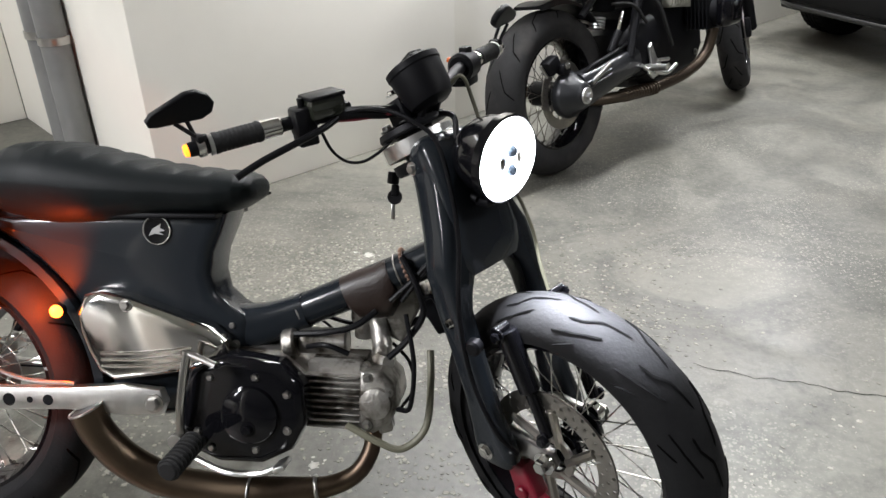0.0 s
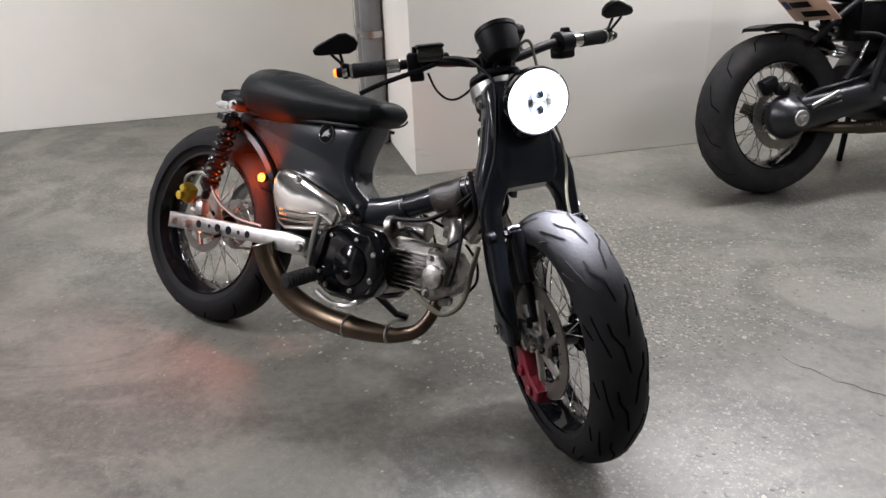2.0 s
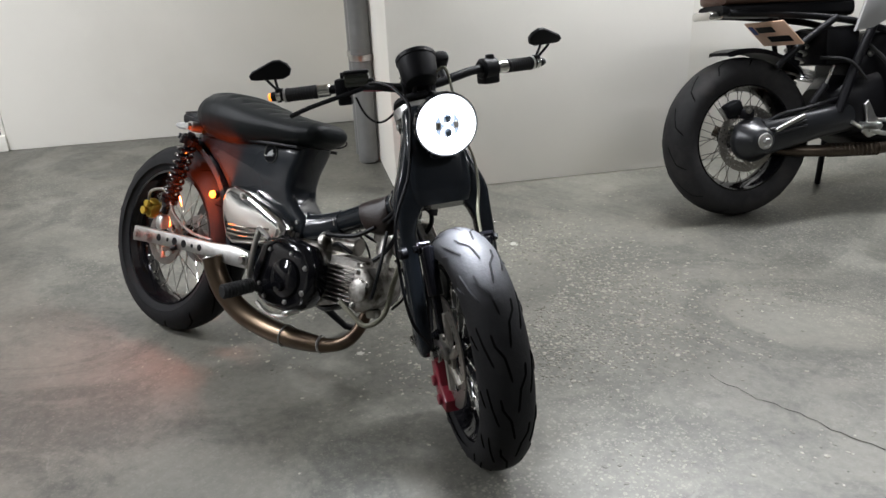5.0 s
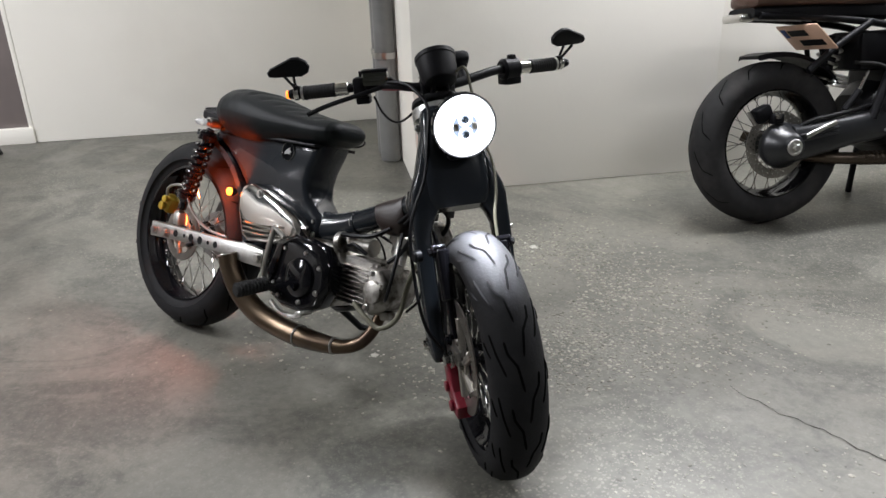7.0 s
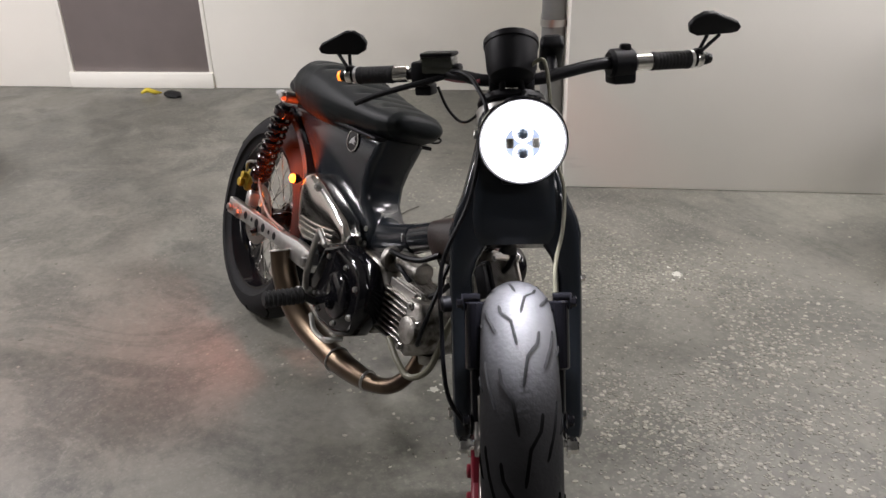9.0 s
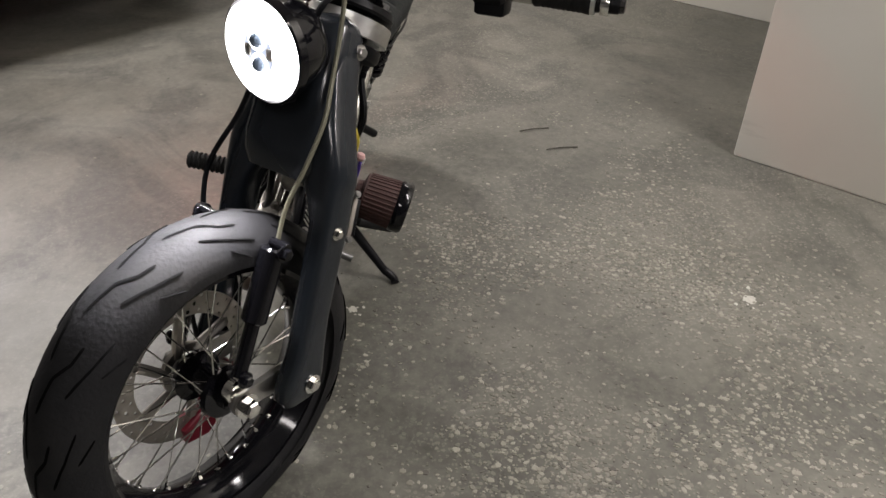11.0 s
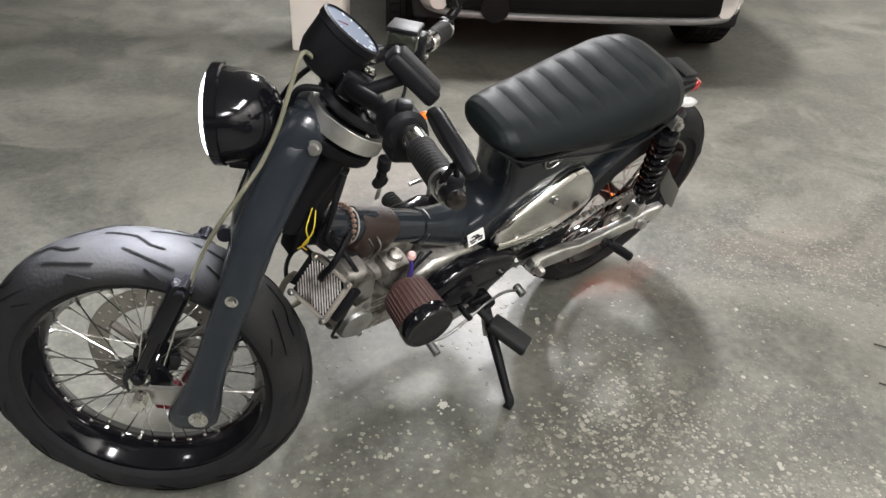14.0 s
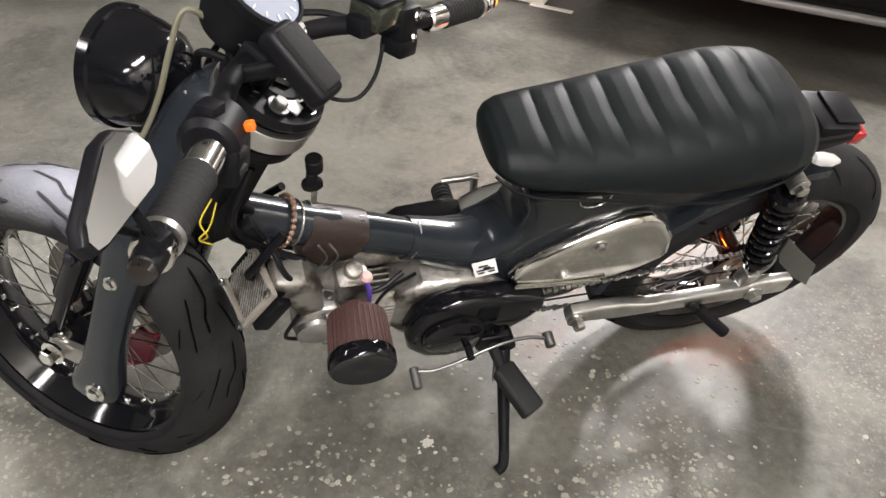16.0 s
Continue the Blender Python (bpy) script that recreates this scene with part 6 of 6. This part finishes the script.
        part("cylinder_guard", box(0.915, s * 0.285, 0.592, 0.10, 0.07, 0.022, 0.008), ALU, root)
    part("front_fender", slab([(1.42, 0.60), (1.51, 0.635), (1.61, 0.640), (1.71, 0.60), (1.70, 0.59), (1.61, 0.622), (1.51, 0.617), (1.43, 0.585)], -0.07, 0.07, 0.006), BLACK, root, "", turned)
    part("headlamp", lathe([(0, -0.11), (0.05, -0.10), (0.085, -0.05), (0.092, 0), (0, 0.01)], 36, (1.43, 0, 0.90), (2, 0, 0.88)), BLACK, root, "", turned)
    part("handlebar", tube([(1.14, -0.40, 1.06), (1.21, -0.24, 1.07), (1.29, -0.10, 1.04), (1.29, 0.10, 1.04), (1.21, 0.24, 1.07), (1.14, 0.40, 1.06)], 0.012, 12, 6), BLACK, root, "", turned)
    part("yellow_cable", tube([(1.28, -0.12, 0.84), (1.31, -0.13, 0.78), (1.30, -0.12, 0.70)], 0.009, 8, 6), YELLOW_WIRE, root)
    part("oil_cooler", box(1.10, -0.02, 0.50, 0.04, 0.22, 0.16, 0.008), BLACK, root)
    part("side_stand", rod((0.55, 0.14, 0.26), (0.58, 0.215, 0.038), 0.013), BLACK, root)


DARK_PIPE = material("sooty_pipe", (0.085, 0.066, 0.050), 0.42, 0.9, 0.3, 14)
PALE_ALLOY = material("pale_alloy", (0.30, 0.29, 0.25), 0.5, 0.3, 0.2, 40)
GOLD_SPOKE = material("dull_spokes", (0.16, 0.15, 0.13), 0.35, 1.0)
DARK_CAST = material("dark_casting", (0.016, 0.017, 0.019), 0.34, 0.1, 0.2, 30, bump=0.1, bump_scale=120)
DUSTY_TYRE = material("dusty_tyre", (0.024, 0.0235, 0.024), 0.78, 0, 0.25, 40, bump=0.15, bump_scale=160, second=(0.05, 0.047, 0.045), second_scale=5, second_low=0.5, second_high=0.75, spec=0.15)
BROWN = material("brown_leather", (0.075, 0.038, 0.024), 0.5, 0, 0.2, 30, bump=0.2)
SILVER = material("silver_paint", (0.50, 0.50, 0.49), 0.3, 0.5, 0.05, coat=0.5)
PLATE = material("plate_cream", (0.70, 0.46, 0.33), 0.5)
BLUE = material("plate_blue", (0.03, 0.06, 0.25), 0.5)
roadster()


# ---- parked cars ----
def car(m, paint, label, lamps=False, lip=None):
    """The end of a parked car: x across, y back into the car from its bumper, z up."""
    root = thing("car", m, label, "car")
    W = 0.86
    def sec(y, z0, z1, w):
        return [(-w, y, z0), (-w * 0.98, y, z1 - 0.10), (-w * 0.86, y, z1), (w * 0.86, y, z1), (w * 0.98, y, z1 - 0.10), (w, y, z0)]
    shell = loft([sec(0.0, 0.34, 0.60, W * 0.78), sec(0.02, 0.33, 0.72, W * 0.82), sec(0.12, 0.33, 0.86, W * 0.87), sec(0.30, 0.52, 0.92, W * 0.97), sec(0.40, 0.62, 0.95, W), sec(0.98, 0.62, 0.99, W), sec(1.12, 0.30, 1.0, W), sec(1.3, 0.26, 1.02, W), sec(3.4, 0.26, 1.02, W), sec(3.9, 0.32, 0.90, W * 0.94)])
    part("body", shell, paint, root)
    cab = loft([[(-w, y, z0), (-w * 0.86, y2, z1), (w * 0.86, y2, z1), (w, y, z0)] for y, y2, z0, z1, w in ((0.95, 1.5, 0.97, 1.00, 0.82), (1.0, 1.75, 0.98, 1.47, 0.80), (2.9, 2.8, 0.98, 1.50, 0.80), (3.75, 3.35, 0.95, 1.40, 0.78))])
    part("cabin", cab, CAR_GLASS, root, "dark glazed cabin")
    part("grille", box(0, 0.015, 0.385, W * 1.42, 0.09, 0.165, 0.02), CAR_BAND, root, "black lower grille band")
    part("bumper_lip", tube([(-W * 0.83, 0.16, 0.290), (-W * 0.74, 0.02, 0.282), (-W * 0.4, -0.022, 0.276), (W * 0.4, -0.022, 0.276), (W * 0.74, 0.02, 0.282), (W * 0.83, 0.16, 0.290)], 0.016, 12, 6), lip or paint, root, "pale bumper lip")
    for s in (-1, 1):
        part("bumper_corner", loft([squircle((s * x, y, z), (1, 0, 0), (0, 0, 1), a, b, 3, 20) for x, y, z, a, b in ((W * 0.745, 0.0, 0.41, 0.045, 0.12), (W * 0.77, 0.06, 0.42, 0.075, 0.14), (W * 0.78, 0.20, 0.43, 0.075, 0.15))]), paint, root)
    part("underbody", box(0, 1.9, 0.27, 1.5, 3.6, 0.10, 0.02), CAR_TRIM, root)
    for y in (0.66, 3.15):
        for s in (-1, 1):
            c = (s * 0.775, y, 0.31)
            t = lathe([(0.20, -0.09), (0.29, -0.10), (0.31, -0.085), (0.312, 0), (0.31, 0.085), (0.29, 0.10), (0.20, 0.09)], 44, c, (c[0] + 1, c[1], c[2]), closed=True)
            wl = part("wheel", t, TYRE, root)
            # black bars and rings laid on the tyre as the shade of its grooves
            gr = []
            for k in range(40):
                a = 2 * math.pi * k / 40
                for dx in (-0.055, 0.055):
                    gr.append(box(c[0] + dx, c[1] + 0.3125 * math.cos(a), c[2] + 0.3125 * math.sin(a), 0.05, 0.004, 0.004, 0, (math.degrees(a), 0, 12), 1))
            for dx in (-0.03, 0.0, 0.03):
                gr.append(torus(0.3122, 0.0022, (c[0] + dx, c[1], c[2]), (c[0] + 9, c[1], c[2]), 44, 4))
            part("tyre_groove_shade", join(*gr), SHADE_BLACK, wl)["kind"] = "stuff"
            part("rim", lathe([(0, -0.05), (0.05, -0.06), (0.19, -0.03), (0.205, -0.088), (0.20, 0.09), (0, 0.08)], 32, c, (c[0] - s, c[1], c[2])), ALU, wl)
    if lamps:
        for s in (-1, 1):
            part("headlight", box(s * 0.60, 0.04, 0.62, 0.30, 0.10, 0.12, 0.03, (0, 0, -s * 14)), LAMP_GLASS, root, "clear headlight with chrome cups")
            part("fog_lamp", lathe([(0, 0), (0.04, 0), (0.045, 0.03), (0, 0.03)], 20, (s * 0.58, 0.0, 0.36), (s * 0.58, -1, 0.36)), LAMP_GLASS, root)
    else:
        part("tow_cover", lathe([(0, 0), (0.062, 0), (0.062, 0.05), (0, 0.055)], 24, (-0.40, 0.0, 0.315), (-0.40, -1, 0.315)), CAR_BAND, root)
    return root


CAR_WHITE = material("car_white", (0.62, 0.61, 0.58), 0.2, 0.05, 0.03, 8, coat=0.8, rough_vary=0.04)
CAR_BLACK = material("car_black", (0.005, 0.005, 0.006), 0.18, 0.0, 0.05, 8, coat=0.3, rough_vary=0.04)
CAR_TRIM = material("car_trim", (0.014, 0.014, 0.015), 0.5, spec=0.2)
CAR_LIP = material("car_lip", (0.17, 0.17, 0.165), 0.4, 0.2, 0.1, 12)
CAR_BAND = material("car_grille", (0.004, 0.004, 0.004), 0.6, spec=0.12)
CAR_GLASS = material("car_glass", (0.010, 0.012, 0.013), 0.06, 0, 0.05, rough_vary=0.02)
LAMP_GLASS = material("lamp_glass", (0.55, 0.56, 0.57), 0.1, 0.7, 0.3, 60)
car(Matrix.Translation((-1.22, -1.15, 0)) @ pose(0, 0, 0, 0, 0, 180 - 34), CAR_WHITE, "white hatchback parked across from the motorcycle", False, CAR_LIP)
car(Matrix.Translation((2.66, 3.75, 0)) @ pose(0, 0, 0, 0, 0, -60), CAR_BLACK, "black car parked at the end of the bay", True)

# ---- column and litter ----
col = finish("column", box(-0.125, 0.125, CEIL / 2, 0.25, 0.25, CEIL - 0.002, 0.012), WALL)
col.matrix_world = Matrix.Translation((-0.27, -2.10, 0)) @ pose(0, 0, 0, 0, 0, WALL_TURN)
tagged(col, "white painted square concrete column", "column", kind="structure")


TWIG = material("dry_twig", (0.05, 0.045, 0.035), 0.8)


def litter():
    a = finish("stick", tube([(0, 0, 0.004), (0.05, 0.003, 0.005), (0.11, -0.002, 0.004)], 0.0023, 6, 4), TWIG)
    a.matrix_world = pose(-0.476, 0.653, 0, 0, 0, 112)
    tagged(a, "thin dark stick lying on the floor", "stick", "sticks")
    b = copy_thing(a, pose(-0.341, 0.735, 0, 0, 0, 108))
    c = finish("yellow_peel", tube([(0, 0, 0.02), (0.04, 0.01, 0.035), (0.08, 0.02, 0.02), (0.11, 0.05, 0.008)], 0.014, 10, 5, [0.006, 0.016, 0.014, 0.004]), YELLOW_WIRE)
    c.matrix_world = pose(-3.09, 0.19, 0, 0, 0, 60)
    tagged(c, "yellow crumpled scrap on the floor by the wall", "litter")
    d = finish("dark_rag", loft([squircle((x, 0, z), (0, 1, 0), (0, 0, 1), a, b, 2.4, 14) for x, z, a, b in ((0, 0.012, 0.01, 0.01), (0.03, 0.018, 0.04, 0.018), (0.08, 0.016, 0.05, 0.015), (0.13, 0.008, 0.02, 0.007))]), RUBBER)
    d.matrix_world = pose(-3.02, 0.33, 0, 0, 0, 20)
    tagged(d, "small dark rag on the floor by the wall", "litter")
    # thin white strip lying flat on the floor
    e = finish("floor_mark", box(0, 0, 0.002, 0.19, 0.035, 0.003, 0.001), WALL)
    e.matrix_world = pose(-0.50, -1.93, 0, 0, 0, -35)
    tagged(e, "short flat white strip on the floor", "floor mark", kind="structure")


litter()


def floor_crack():
    """A fine branching crack across the slab."""
    random.seed(4)
    bm = bmesh.new()
    x, y, a = 1.42, 0.71, -0.25
    rows = []
    for k in range(40):
        w = 0.0005 + 0.0010 * random.random()
        nx, ny = -math.sin(a), math.cos(a)
        rows.append((bm.verts.new((x + nx * w, y + ny * w, 0.0012)), bm.verts.new((x - nx * w, y - ny * w, 0.0012))))
        a = -0.12 + 0.9 * (random.random() - 0.5)
        x += 0.022 * math.cos(a)
        y += 0.022 * math.sin(a)
    for p, q in zip(rows, rows[1:]):
        bm.faces.new((p[0], p[1], q[1], q[0]))
    ob = finish("floor_crack", bm, SHADE_BLACK)
    tagged(ob, "fine dark crack in the concrete floor", "crack", kind="structure")


floor_crack()


def stone_chips():
    """Worn pale stones of the slab's surface, thick in patches."""
    random.seed(11)
    verts, faces = [], []
    made = 0
    while made < 10500:
        x, y = random.uniform(-1.4, 1.9), random.uniform(-0.7, 2.0)
        patch = noise.fractal(Vector((x * 1.5 + 3.1, y * 1.5, 0.7)), 1.0, 2.0, 4)
        core = math.exp(-((x - 0.50) / 0.66) ** 2 - ((y - 0.80) / 0.46) ** 2)
        here = (0.008 + 0.992 * core) * max(0.05, min(1.0, 0.40 + 2.2 * patch))
        if random.random() > here:
            continue
        made += 1
        r = 0.0028 + 0.0056 * random.random() ** 2.2
        n = random.choice((5, 6, 7))
        a0, sq = random.random() * 6.28, random.uniform(0.55, 1.0)
        turn = random.random() * 6.28
        base = len(verts)
        lift = 0.0007 * random.random()
        for ring, (k, z) in enumerate(((1.0, 0.0003), (0.82, 0.0008 + lift))):
            for i in range(n):
                a = a0 + 2 * math.pi * i / n
                random_r = r * k * (0.78 + 0.4 * ((i * 37 + made * 13) % 11) / 11)
                u, v = random_r * math.cos(a), random_r * sq * math.sin(a)
                verts.append((x + u * math.cos(turn) - v * math.sin(turn), y + u * math.sin(turn) + v * math.cos(turn), z))
        for i in range(n):
            j = (i + 1) % n
            faces.append((base + i, base + j, base + n + j, base + n + i))
        faces.append(tuple(base + n + i for i in range(n)))
    me = bpy.data.meshes.new("stone_chips")
    me.from_pydata(verts, [], faces)
    me.materials.append(CHIP)
    ob = new("stone_chips", me)
    tagged(ob, "pale stone chips worn out of the concrete floor", "stones", kind="stuff")


def chip_material():
    m = material("pale_stone", (0.40, 0.38, 0.32), 0.55, 0, 0.2, 60)
    nt = m.node_tree
    b = nt.nodes["Principled BSDF"]
    geo = nt.nodes.new("ShaderNodeNewGeometry")
    ramp = nt.nodes.new("ShaderNodeValToRGB")
    el = ramp.color_ramp.elements
    el[0].position, el[0].color = 0.0, (0.085, 0.082, 0.066, 1)
    el[1].position, el[1].color = 1.0, (0.30, 0.290, 0.240, 1)
    for p, c in ((0.25, (0.150, 0.144, 0.118, 1)), (0.65, (0.215, 0.207, 0.168, 1))):
        e = el.new(p)
        e.color = c
    nt.links.new(geo.outputs["Random Per Island"], ramp.inputs[0])
    nt.links.new(ramp.outputs[0], b.inputs["Base Color"])
    return m


CHIP = chip_material()
stone_chips()


def splat(name, x, y, r, bits, seed, label):
    """A dried spill: a ragged flat patch with small drops round it."""
    random.seed(seed)
    bm = bmesh.new()
    for k in range(bits):
        a, d = random.random() * 6.28, (0 if k == 0 else r * random.uniform(0.5, 1.9))
        cx, cy, rr = x + d * math.cos(a), y + d * math.sin(a), r * (0.8 if k == 0 else random.uniform(0.08, 0.30))
        n = 11
        ring = [bm.verts.new((cx + rr * random.uniform(0.55, 1.2) * math.cos(6.2832 * i / n), cy + rr * random.uniform(0.45, 1.0) * math.sin(6.2832 * i / n), 0.0013)) for i in range(n)]
        bm.faces.new(ring)
    ob = finish(name, bm, SPILL, flat=True)
    tagged(ob, label, "stain", kind="structure")


SPILL = material("dried_spill", (0.46, 0.45, 0.40), 0.6, 0, 0.25, 90)
splat("paint_spill", 0.434, 1.169, 0.026, 9, 5, "small dried pale paint spill on the concrete")
splat("scuff_mark", 0.557, 0.212, 0.016, 16, 9, "pale scuffed spot on the concrete floor")
